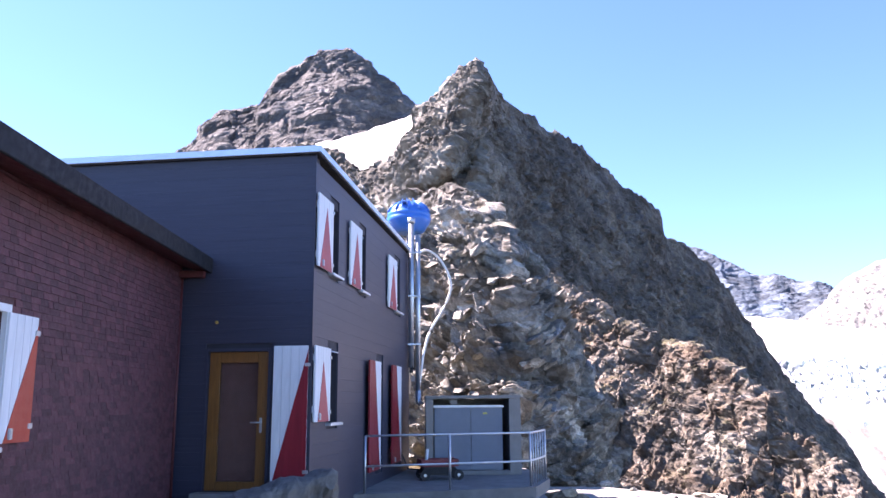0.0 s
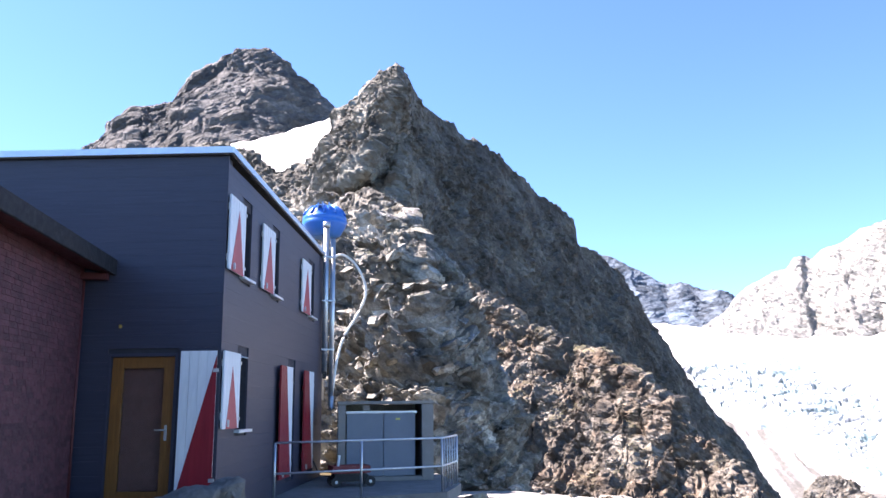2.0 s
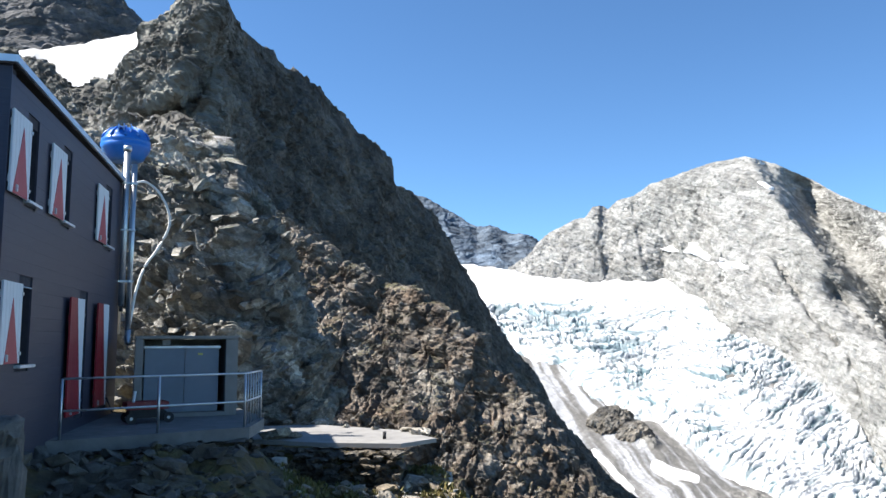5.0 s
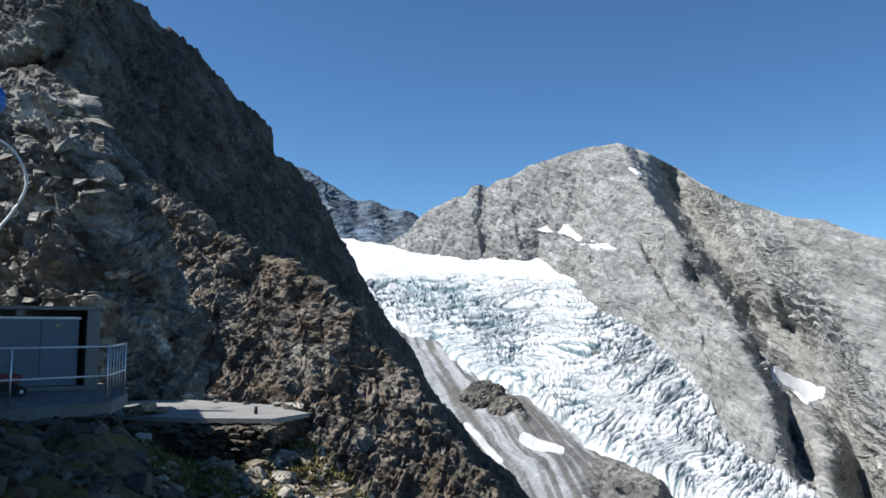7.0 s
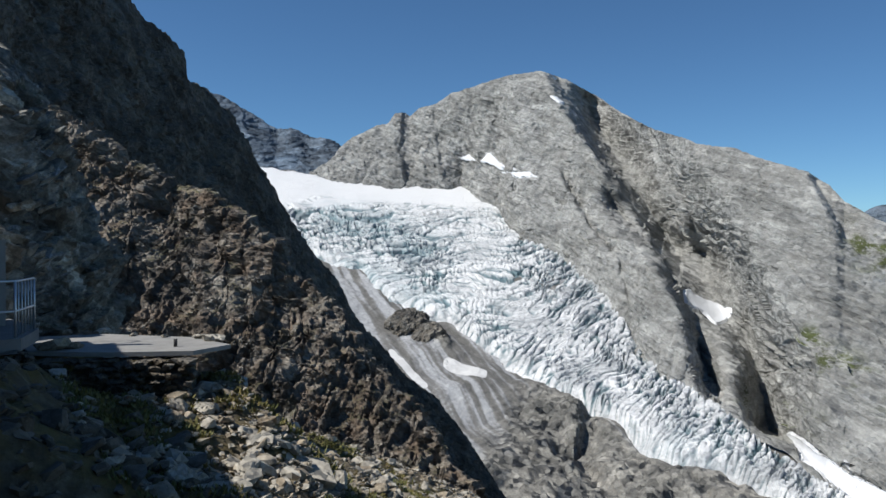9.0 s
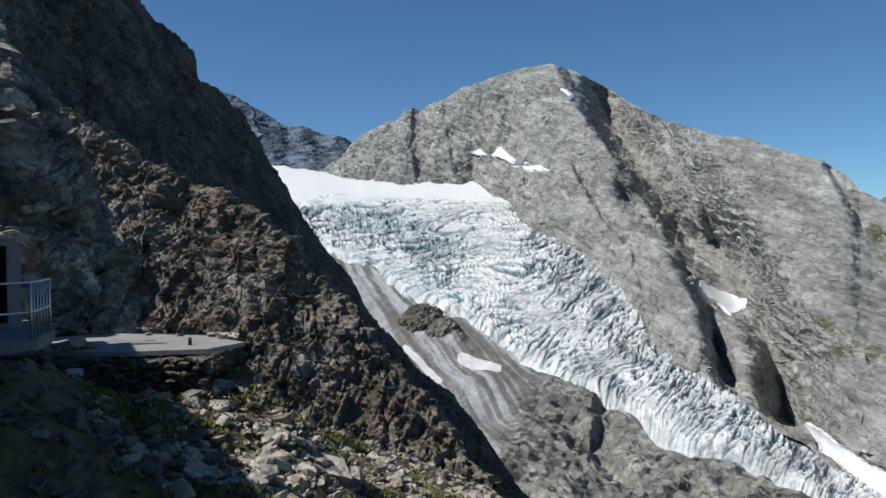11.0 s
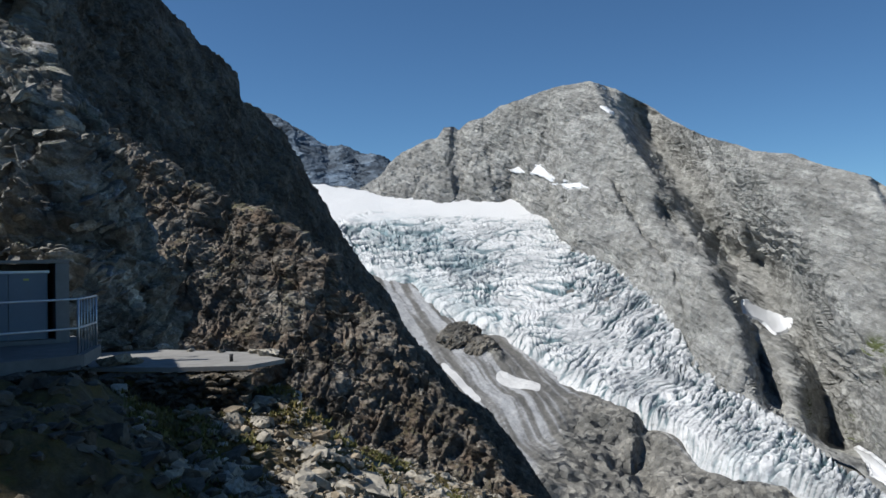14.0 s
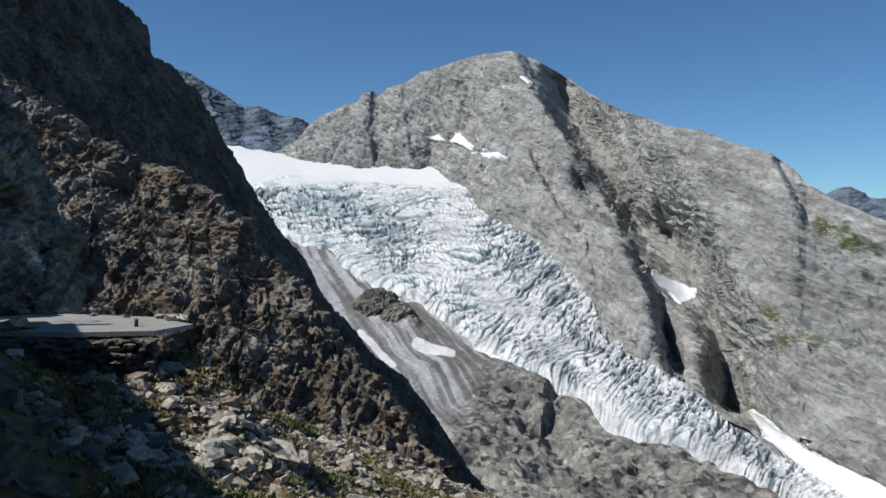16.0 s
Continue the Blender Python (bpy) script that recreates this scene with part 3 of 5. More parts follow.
q = np.stack([along, cross, 0 * along], 1)
bend = 70 * fbm(q / 300, 3, 0.5, 63)
wild = smooth(near_line([(-22, 1.5), (-27, 1.2), (-31, 0.2), (-34, -1.8)], 1.6, A2, E2) + near_line([(-41, -1.5), (-44, -4), (-47, -7.5), (-52, -11.5), (-60, -16)], 2.0, A2, E2) + 0.6 * near_line([(-36, -5.5), (-41, -8), (-46, -11)], 1.3, A2, E2), 0.1, 0.9).ravel()
rough = smooth(E2 + wob * 2, 3.0, 2.2).ravel() * (0.75 + 0.25 * wild)
turn_r = smooth(A2, -36, -46).ravel()
e1, a1 = E2.ravel() + 0.012 * bend + 0.09 * fbm(q / 26, 2, 0.5, 66), A2.ravel() + 1.1 * perlin(q / 60, 67) + 0.2 * perlin(q / 20, 68)
lean = 0.75 * turn_r
u1 = np.stack([(e1 * np.cos(lean) + (a1 + 40) * np.sin(lean)) / 0.36, (a1 * np.cos(lean) - e1 * np.sin(lean)) / 2.0, 0 * e1], 1)
u2 = np.stack([(e1 * np.cos(lean - 0.5) + (a1 + 40) * np.sin(lean - 0.5)) / 0.27, (a1 * np.cos(lean - 0.5) - e1 * np.sin(lean - 0.5)) / 0.8, 0 * e1], 1)
tall = valley_r(E2.ravel()) / 1000
slots = tall * (0.7 + 0.6 * wild) * (1.5 - 4.8 * np.exp(-(perlin(u1, 70) / 0.12) ** 2) - 2.6 * np.exp(-(perlin(u2, 71) / 0.16) ** 2) + 1.2 * perlin(u2 * 1.7, 72))
a, b, e = cells(np.stack([u1[:, 0] * 0.8, u1[:, 1] * 2.0, 0 * e1], 1), 73)
blocks = tall * (0.15 + wild) * (2.4 * a + 2.2 * b - 1.2 * (e < 0.12))
rise = rough * (slots + blocks) + 2.0 * fbm(p / 130, 4, 0.5, 75)
g = base.copy()
g[..., 2] += ice * (8 + rise.reshape(shape2)) - (1 - ice) * 9
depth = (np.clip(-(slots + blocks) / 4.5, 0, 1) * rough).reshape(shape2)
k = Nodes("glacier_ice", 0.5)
# blue ice at depth; its dark end also paints the crevasses' shade
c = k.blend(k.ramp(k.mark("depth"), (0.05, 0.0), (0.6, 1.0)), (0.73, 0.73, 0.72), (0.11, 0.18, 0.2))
c = k.blend(k.math("MULTIPLY", k.ramp(k.noise(0.02, 8, 0.7), (0.45, 0.0), (0.62, 0.75)), k.mark("rough")), c, (0.33, 0.345, 0.352))
c = k.blend(k.math("MULTIPLY", k.ramp(k.noise(0.03, 6, 0.7), (0.38, 0.0), (0.6, 0.75)), k.mark("teal")), c, (0.26, 0.36, 0.385))
lean, shade = k.facets(7.0)
lean2, shade2 = k.facets(2.6)
c = k.blend(k.math("MULTIPLY", 0.3, k.mark("rough")), c, k.blend(1.0, c, k.ramp(shade2, (0.0, 0.7), (1.0, 1.2)), "MULTIPLY"))
h = k.math("MULTIPLY", k.mark("rough"), k.math("ADD", k.math("MULTIPLY", lean, 0.55), k.math("MULTIPLY", lean2, 0.6)))
k.bump(k.math("ADD", k.math("MULTIPLY", k.noise(0.15, 8, 0.7), 1.5), h), 1.0)
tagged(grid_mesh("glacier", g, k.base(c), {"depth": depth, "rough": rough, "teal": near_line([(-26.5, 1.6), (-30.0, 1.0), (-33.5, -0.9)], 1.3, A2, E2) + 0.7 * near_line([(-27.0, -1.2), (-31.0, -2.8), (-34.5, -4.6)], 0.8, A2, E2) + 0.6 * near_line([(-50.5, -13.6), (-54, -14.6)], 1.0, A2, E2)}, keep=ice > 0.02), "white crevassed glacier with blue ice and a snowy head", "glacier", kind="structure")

az = np.linspace(-16, -80, 420)
el = np.linspace(6.5, -32, 380)
A2, E2 = np.meshgrid(az, el, indexing="ij")
g = spot(A2, E2, valley_r(E2))
p = g.reshape(-1, 3)
along, cross = p @ FLOW, p @ CROSS
bare = smooth(A2 + 0.6 * (E2 + 12), -37, -41) * smooth(E2 - curve(A2, LOWER), 0.5, -0.6)
d = 8 * fbm(p / 130, 6, 0.55, 81) + bare.ravel() * (9 * ridged(p / 90, 5, 0.5, 83) - 3)
d += bare.ravel() * (9 * blocks_of(p / 42, 86) + 4 * blocks_of(p / 15, 89))
d = d.reshape(A2.shape) - 4 - 60 * np.maximum(E2 - curve(A2, EDGE), 0)
knob = near_line([(-31.2, -5.2), (-32.0, -5.5)], 0.4, A2, E2) + 0.8 * near_line([(-33.4, -6.5), (-34.8, -7.1)], 0.35, A2, E2) + 0.8 * near_line([(-43.5, -11.6), (-44.2, -12.6)], 0.8, A2, E2)
d += 11 * knob * (0.7 + 0.6 * fbm(p / 22, 4, 0.6, 85).reshape(A2.shape))
g[..., 2] += d
step = cliff([(-41.6, -9.7), (-43.6, -10.6), (-44.2, -12.0), (-43.8, -14.0)], 20, 0.9, 2.6, A2, E2) + cliff([(-45.7, -11.6), (-47.7, -12.5), (-48.5, -13.6)], 18, 0.7, 2.4, A2, E2)
step += cliff([(-49.7, -14.5), (-52.8, -15.2), (-55.1, -16.3), (-58.3, -17.8)], 24, 0.9, 3.0, A2, E2) + cliff([(-42.5, -14.2), (-44.5, -16.0), (-47.5, -18.0)], 14, 0.6, 2.4, A2, E2)
g = deeper(g, step)
streak = fbm(np.stack([along / 260, (cross + 4 * perlin(p / 90, 88)) / 11, 0 * along], 1), 4, 0.6, 87).reshape(A2.shape)
milk = 1.7 * streak + 0.8 * near_line([(-27.5, -2.5), (-30.5, -6), (-34.5, -9.5), (-39, -13.5), (-42, -16.5)], 1.1, A2, E2) - 0.25
fresh = np.maximum(near_line([(-34.9, -8.4), (-36.3, -8.8), (-37.4, -9.1)], 0.42, A2, E2), near_line([(-30.8, -7.6), (-32.2, -9.0), (-33.2, -9.9)], 0.3, A2, E2))
k = Nodes("valley_slabs", 0.85)
c = k.ramp(k.mark("milk"), (0.0, (0.129, 0.124, 0.113)), (0.35, (0.175, 0.171, 0.161)), (0.62, (0.257, 0.257, 0.257)), (0.9, (0.357, 0.361, 0.364)))
stone = k.ramp(k.noise(0.02, 9, 0.7), (0.35, (0.095, 0.093, 0.083)), (0.52, (0.2, 0.193, 0.172)), (0.68, (0.32, 0.303, 0.265)))
stone = k.blend(0.45, stone, k.ramp(k.noise(0.12, 8, 0.75), (0.3, 0.35), (0.7, 1.5)), "MULTIPLY")
c = k.blend(k.mark("bare"), c, stone)
c = k.blend(0.6, c, k.ramp(k.noise(0.2, 7, 0.75), (0.3, 0.6), (0.7, 1.35)), "MULTIPLY")
c = k.blend(0.6, c, k.ramp(k.noise(0.7, 5, 0.75), (0.3, 0.6), (0.7, 1.4)), "MULTIPLY")
c = k.blend(0.6, c, k.ramp(k.noise(1.0, 6, 0.7, k.scaled((0.11, 0.02, 0.02), (0, 0, -20))), (0.32, 0.65), (0.68, 1.35)), "MULTIPLY")
c = k.blend(k.ramp(k.math("ADD", k.mark("fresh"), k.math("MULTIPLY", k.noise(0.06, 5, 0.6), 0.3)), (0.6, 0.0), (0.68, 1.0)), c, (0.6, 0.593, 0.578))
lean, shade = k.facets(14.0)
lean2, shade2 = k.facets(5.0)
c = k.blend(k.math("MULTIPLY", 0.9, k.mark("bare")), c, k.blend(1.0, c, k.ramp(shade2, (0.0, 0.6), (1.0, 1.4)), "MULTIPLY"))
h = k.math("MULTIPLY", k.mark("bare"), k.math("MULTIPLY", k.math("ADD", lean, lean2), 1.5))
k.bump(k.math("ADD", k.math("MULTIPLY", k.noise(0.05, 10, 0.75), 3.0), h), 1.0)
tagged(grid_mesh("valley", g, k.base(c), {"bare": np.clip(bare + knob * 1.5, 0, 1), "milk": np.clip(milk + 0.3, 0, 1), "fresh": fresh}, keep=E2 < curve(A2, EDGE) + 0.8), "grey valley floor of dirty ice streaks and smooth slabs", "valley", kind="structure")

for a0, e0, wide, high in ((-32.0, -5.35, 17, 10), (-33.6, -6.3, 15, 11)):
    u, v = np.meshgrid(np.linspace(-1, 1, 70), np.linspace(-1, 1, 70), indexing="ij")
    c = spot(a0, e0, float(valley_r(e0)))
    h = np.clip(1 - u ** 2 - v ** 2, -0.4, 1)
    g = np.stack([c[0] + u * wide * 1.5 + v * wide * 0.3, c[1] + v * wide * 1.6, c[2] - 8 + (high + 7) * np.sign(h) * np.abs(h) ** 0.7], -1)
    g, d = rugged(g, 26.0, 4.2, 91 + int(-a0 * 3), 1.5, (15, 30, 0), (1.0, 0.6), TOWARD)
    tagged(grid_mesh("rock_knob", g, ROCK_KNOB, {"rust_or_lit": 0.7 + 0 * u, "grass": 0 * u}), "rounded brown rock knob sticking out beside the ice", "rock", "rock knobs in the valley", kind="structure")

# low ground all round, out to the horizon
ang = np.linspace(0, 2 * math.pi, 97)
rad = np.concatenate([[0.5], np.geomspace(30, 4900, 40)])
a2, r2 = np.meshgrid(ang, rad, indexing="ij")
z = -12 - np.minimum(0.42 * np.maximum(r2 - 20, 0), 330)
g = np.stack([-np.sin(a2) * r2, np.cos(a2) * r2, z], -1)
g[..., 2] += (np.minimum(r2 / 12, 30) * fbm(g.reshape(-1, 3) / 300, 4, 0.5, 90).reshape(a2.shape))
g[-1] = g[0]
tagged(grid_mesh("ground", g, ROCK_FAR, flat=False), "grey rocky ground of the surrounding valleys", "ground", kind="structure")


# ---- the near slope ----
def slope_z(x, y):
    """A steep rubble slope that falls to the right and rises towards the ridge; level ground round the viewpoint and behind it."""
    z = -3.95 - 0.5 * (x - 5.1) + 0.06 * (y - 15.4) - 1.2 * np.maximum(10.9 - y, 0) * smooth(x, -1.5, 0.8)
    z = -np.logaddexp(-z * 2.5, 1.75 * 2.5) / 2.5
    bearing = np.degrees(np.arctan2(-x, y))
    z = z - 1.3 * np.maximum(np.hypot(x, y) - curve(bearing, [(20, 60), (-10, 40), (-14, 24), (-19, 24.5), (-24, 28), (-28.6, 32), (-37.6, 37), (-50, 40), (-90, 42)]), 0)
    pad = smooth(np.hypot(x * 0.9, np.maximum(y, y * 0.2)), 5.0, 2.2) * smooth(x, 6, 3)
    z = np.minimum(z + 1.7 * np.exp(-((x - 5.9) / 1.6) ** 2 - ((y - 17.0) / np.where(y < 17, 3.2, 1.4)) ** 2), np.maximum(z, -2.35))
    return EYE + z * (1 - pad) - 1.7 * pad


x2, y2 = np.meshgrid(np.linspace(-20, 40, 300), np.linspace(-20, 50, 300), indexing="ij")
g = np.stack([x2, y2, slope_z(x2, y2)], -1)
p = g.reshape(-1, 3)
a, b, e = cells(p / 0.9, 101)
d = 0.35 * fbm(p / 3.5, 5, 0.55, 103) + 0.16 * a + 0.16 * b
d = d.reshape(x2.shape) * smooth(np.hypot(x2, y2), 1, 4)
g[..., 2] += d
k = Nodes("rubble_soil", 0.95)
c = k.ramp(k.noise(2.5, 9, 0.7), (0.3, (0.033, 0.026, 0.016)), (0.5, (0.1, 0.08, 0.05)), (0.7, (0.22, 0.185, 0.125)))
c = k.blend(k.ramp(k.noise(0.45, 6, 0.65), (0.42, 0.0), (0.52, 0.9)), c, k.ramp(k.noise(6, 6, 0.7), (0.35, (0.055, 0.052, 0.013)), (0.55, (0.15, 0.105, 0.03)), (0.7, (0.11, 0.115, 0.028))))
k.bump(k.noise(9, 9, 0.75), 0.08)
SOIL = k.base(c)
SLOPE = g
tagged(grid_mesh("slope", g, SOIL), "rubble slope with brown soil and yellow-green alpine grass", "slope", kind="structure")

# ---- the hut's materials ----
def plain(name, color, rough=0.6, metal=0.0, spread=0.12, size=3.0, relief=0.004, per=None):
    """Paint, metal or stone with cloudy wear and a fine grain."""
    k = Nodes(name, rough, metal)
    lo, hi = tuple(c * (1 - spread) for c in color), tuple(min(1, c * (1 + spread)) for c in color)
    c = k.ramp(k.noise(size, 8, 0.65), (0.3, lo), (0.7, hi))
    if per:
        c = k.blend(1.0, c, k.ramp(k.random() if per == "object" else k.island(), (0.0, 1 - 2.2 * spread), (1.0, 1 + 2.2 * spread)), "MULTIPLY")
    k.put(k.ramp(k.noise(size * 2.5, 6, 0.6), (0.3, rough * 0.8), (0.7, min(1, rough * 1.2))), k.b.inputs["Roughness"])
    k.bump(k.noise(size * 12, 8, 0.7), relief)
    return k.base(c)


def grained(name, dark, light, rough=0.6, stretch=(30, 30, 1.5), per=True):
    k = Nodes(name, rough)
    c = k.ramp(k.noise(1.0, 8, 0.65, k.scaled(stretch), 0.8), (0.3, dark), (0.7, light))
    if per:
        c = k.blend(1.0, c, k.ramp(k.random(), (0.0, 0.97), (1.0, 1.03)), "MULTIPLY")
    k.bump(k.noise(1.0, 8, 0.7, k.scaled(stretch)), 0.003)
    return k.base(c)


BOARD = grained("blue_grey_boards", (0.026, 0.027, 0.048), (0.043, 0.044, 0.070), 0.5, (1.5, 1.5, 40))
BACKING = plain("dark_sheathing", (0.03, 0.03, 0.04), 0.8)
FASCIA = plain("pale_sheet_metal", (0.62, 0.68, 0.74), 0.35, 0.6, 0.06)
WHITE = grained("white_paint", (0.62, 0.65, 0.68), (0.8, 0.82, 0.84), 0.5, (14, 14, 1.2))
RED = grained("red_paint", (0.23, 0.008, 0.018), (0.33, 0.016, 0.028), 0.45, (14, 14, 1.2))
PINK = grained("pinkish_red_paint", (0.37, 0.035, 0.05), (0.47, 0.065, 0.075), 0.5, (14, 14, 1.2))
WOOD = grained("varnished_larch", (0.15, 0.055, 0.013), (0.26, 0.105, 0.024), 0.4, (40, 40, 2.5))
STEEL = plain("galvanised_steel", (0.52, 0.55, 0.58), 0.38, 0.85, 0.08, 4)
CONCRETE = plain("concrete", (0.248, 0.24, 0.224), 0.9, 0.0, 0.18, 2.2, 0.006)
# darker, blotchier copy of concrete: the hut's shadow on the deck put into colour
DECKING = plain("shaded_concrete", (0.168, 0.164, 0.156), 0.9, 0.0, 0.25, 2.2, 0.008)
DOORGREY = plain("blue_grey_steel_door", (0.15, 0.185, 0.235), 0.45, 0.2, 0.08, 1.5)
BLUE = plain("blue_plastic", (0.015, 0.15, 0.52), 0.35, 0.0, 0.12, 2)
PALEBLUE = plain("pale_blue_lettering", (0.25, 0.42, 0.75), 0.4, 0.0, 0.06)
HOSE = plain("white_hose_plastic", (0.75, 0.74, 0.7), 0.5, 0.0, 0.08)
BLACK = plain("black_rubber", (0.02, 0.02, 0.022), 0.7)
CARTRED = plain("red_enamel", (0.2, 0.015, 0.022), 0.4, 0.0, 0.15)
SHINGLE = plain("red_brown_shingle", (0.105, 0.035, 0.042), 0.6, 0.0, 0.16, 9, 0.006, "object")
SHINGLES = plain("red_brown_shingles", (0.105, 0.035, 0.042), 0.6, 0.0, 0.16, 9, 0.006, "island")
SOFFIT = plain("dark_red_boards", (0.10, 0.018, 0.02), 0.6)
ROOFING = plain("dark_roofing", (0.013, 0.013, 0.017), 0.8, 0.0, 0.2, 5, 0.01)
def stony(name, tone, per, spread=0.3):
    """Broken stone with flat faces, lichen and dust; each stone of its own shade."""
    k = Nodes(name, 0.92)
    c = k.ramp(k.noise(4.0, 8, 0.7), (0.3, tuple(0.55 * v for v in tone)), (0.5, tone), (0.7, tuple(1.35 * v for v in tone)))
    c = k.blend(1.0, c, k.ramp(k.random() if per == "object" else k.island(), (0.0, (1 - spread, 1 - 1.3 * spread, 1 - 1.6 * spread)), (0.35, (1.02, 0.93, 0.8)), (0.6, 1.0), (1.0, 1 + spread)), "MULTIPLY")
    c = k.blend(k.ramp(k.noise(11, 8, 0.75), (0.56, 0.0), (0.62, 0.5)), c, tuple(1.5 * v for v in tone))
    lean, shade = k.facets(0.11)
    c = k.blend(0.5, c, k.ramp(shade, (0.0, 0.7), (1.0, 1.3)), "MULTIPLY")
    k.bump(k.math("ADD", k.math("MULTIPLY", lean, 0.9), k.math("MULTIPLY", k.noise(30, 8, 0.75), 0.012)), 1.0)
    return k.base(c)


STONE = stony("grey_stone", (0.3, 0.275, 0.228), "object")
# darker copy of grey_stone: shade below deck and terrace in its colour
WALLSTONE = stony("shaded_wall_stone", (0.105, 0.093, 0.075), "object")
# darker copy of grey_stones: the deck's shade put into the colour
SHADYSTONES = stony("shaded_loose_stones", (0.1, 0.09, 0.073), "island")
STONES = stony("grey_stones", (0.3, 0.275, 0.228), "island")
MORTARED = plain("mortared_stone", (0.19, 0.178, 0.16), 0.9, 0.0, 0.3, 5.0, 0.03)
k = Nodes("window_glass", 0.06)
k.b.inputs["Transmission Weight"].default_value = 1.0
k.b.inputs["IOR"].default_value = 1.45
GLASS = k.base((0.75, 0.8, 0.82))


# ---- builders ----
def part(name, bm, material, parent=None, label="", m=None):
    me = bpy.data.meshes.new(name)
    bm.to_mesh(me)
    bm.free()
    me.materials.append(material)
    ob = new(name, me)
    ob.parent = parent
    if m is not None:
        ob.matrix_local = m
    if label:
        ob["label"] = label
    return ob


def box(bm, x0, x1, y0, y1, z0, z1, soft=0.0):
    r = bmesh.ops.create_cube(bm, size=1)
    bmesh.ops.scale(bm, vec=(x1 - x0, y1 - y0, z1 - z0), verts=r["verts"])
    bmesh.ops.translate(bm, vec=((x0 + x1) / 2, (y0 + y1) / 2, (z0 + z1) / 2), verts=r["verts"])
    if soft:
        edges = list({e for v in r["verts"] for e in v.link_edges})
        bmesh.ops.bevel(bm, geom=edges, offset=soft, segments=2, affect="EDGES")
    return bm


def boxed(*a, **k):
    return box(bmesh.new(), *a, **k)


def slab(points, z0, z1):
    """A flat plate over an outline of (x, y) points."""
    bm = bmesh.new()
    f = bm.faces.new([bm.verts.new((x, y, z0)) for x, y in points])
    up = bmesh.ops.extrude_face_region(bm, geom=[f])
    bmesh.ops.translate(bm, vec=(0, 0, z1 - z0), verts=[v for v in up["geom"] if isinstance(v, bmesh.types.BMVert)])
    bmesh.ops.recalc_face_normals(bm, faces=bm.faces)
    return bm


def tube(points, r, sides=10, closed=False):
    """A round bar along points."""
    bm = bmesh.new()
    pts = [Vector(p) for p in points]
    rings = []
    for i, p in enumerate(pts):
        d = (pts[min(i + 1, len(pts) - 1)] - pts[max(i - 1, 0)]).normalized()
        a = d.cross(Vector((0.3, 0.2, 0.93) if abs(d.z) < 0.9 else (1, 0, 0))).normalized()
        b = d.cross(a)
        rings.append([bm.verts.new(p + r * (math.cos(t) * a + math.sin(t) * b)) for t in (2 * math.pi * k / sides for k in range(sides))])
    for u, v in zip(rings, rings[1:]):
        for k in range(sides):
            bm.faces.new((u[k], u[(k + 1) % sides], v[(k + 1) % sides], v[k])).smooth = True
    bm.faces.new(rings[0][::-1])
    bm.faces.new(rings[-1])
    bmesh.ops.recalc_face_normals(bm, faces=bm.faces)
    return bm


def glide(points, n):
    """Smooth line through points."""
    p = [Vector(q) for q in points]
    p = [2 * p[0] - p[1], *p, 2 * p[-1] - p[-2]]
    out = []
    for i in range(1, len(p) - 2):
        for k in range(n):
            t = k / n
            out.append(0.5 * (2 * p[i] + (p[i + 1] - p[i - 1]) * t + (2 * p[i - 1] - 5 * p[i] + 4 * p[i + 1] - p[i + 2]) * t * t
                              + (3 * p[i] - p[i - 1] - 3 * p[i + 1] + p[i + 2]) * t ** 3))
    return out + [p[-2]]


def pierced(a0, a1, z0, z1, depth0, depth1, holes, along):
    """A wall from a0 to a1 with openings (a, a, z, z); along 'x' or 'y'."""
    bm = bmesh.new()
    cuts = sorted({a0, a1, *[h[0] for h in holes], *[h[1] for h in holes]})
    rows = sorted({z0, z1, *[h[2] for h in holes], *[h[3] for h in holes]})
    for u0, u1 in zip(cuts, cuts[1:]):
        for w0, w1 in zip(rows, rows[1:]):
            um, wm = (u0 + u1) / 2, (w0 + w1) / 2
            if not any(h[0] < um < h[1] and h[2] < wm < h[3] for h in holes):
                box(bm, *((u0, u1, depth0, depth1) if along == "x" else (depth0, depth1, u0, u1)), w0, w1)
    bmesh.ops.remove_doubles(bm, verts=bm.verts, dist=0.0005)
    return bm


def boards(wall, a0, a1, z0, z1, out0, out1, holes, along, step=0.2, lip=0.0004):
    """Horizontal cladding, one board to a row between the openings."""
    z, row = z0, 0
    while z < z1 - 0.02:
        top = min(z + step, z1)
        spans = [(a0, a1)]
        for h in holes:
            if h[2] < top - 0.01 and h[3] > z + 0.01:
                spans = [s for a, b in spans for s in ((a, min(b, h[0])), (max(a, h[1]), b)) if s[1] - s[0] > 0.01]
        for a, b in spans:
            bm = bmesh.new()
            o = [(out0, z + lip), (out1 + lip * (1 if out1 > out0 else -1), z + 0.0012), (out1, top - lip), (out0, top - lip)]
            ends = []
            for u in (a + 0.002, b - 0.002):
                ends.append([bm.verts.new((u, d, h) if along == "x" else (d, u, h)) for d, h in o])
            for i in range(4):
                bm.faces.new((ends[0][i], ends[0][(i + 1) % 4], ends[1][(i + 1) % 4], ends[1][i]))
            bm.faces.new(ends[0][::-1])
            bm.faces.new(ends[1])
            bmesh.ops.recalc_face_normals(bm, faces=bm.faces)
            part("board", bm, BOARD, wall)
        z, row = top, row + 1


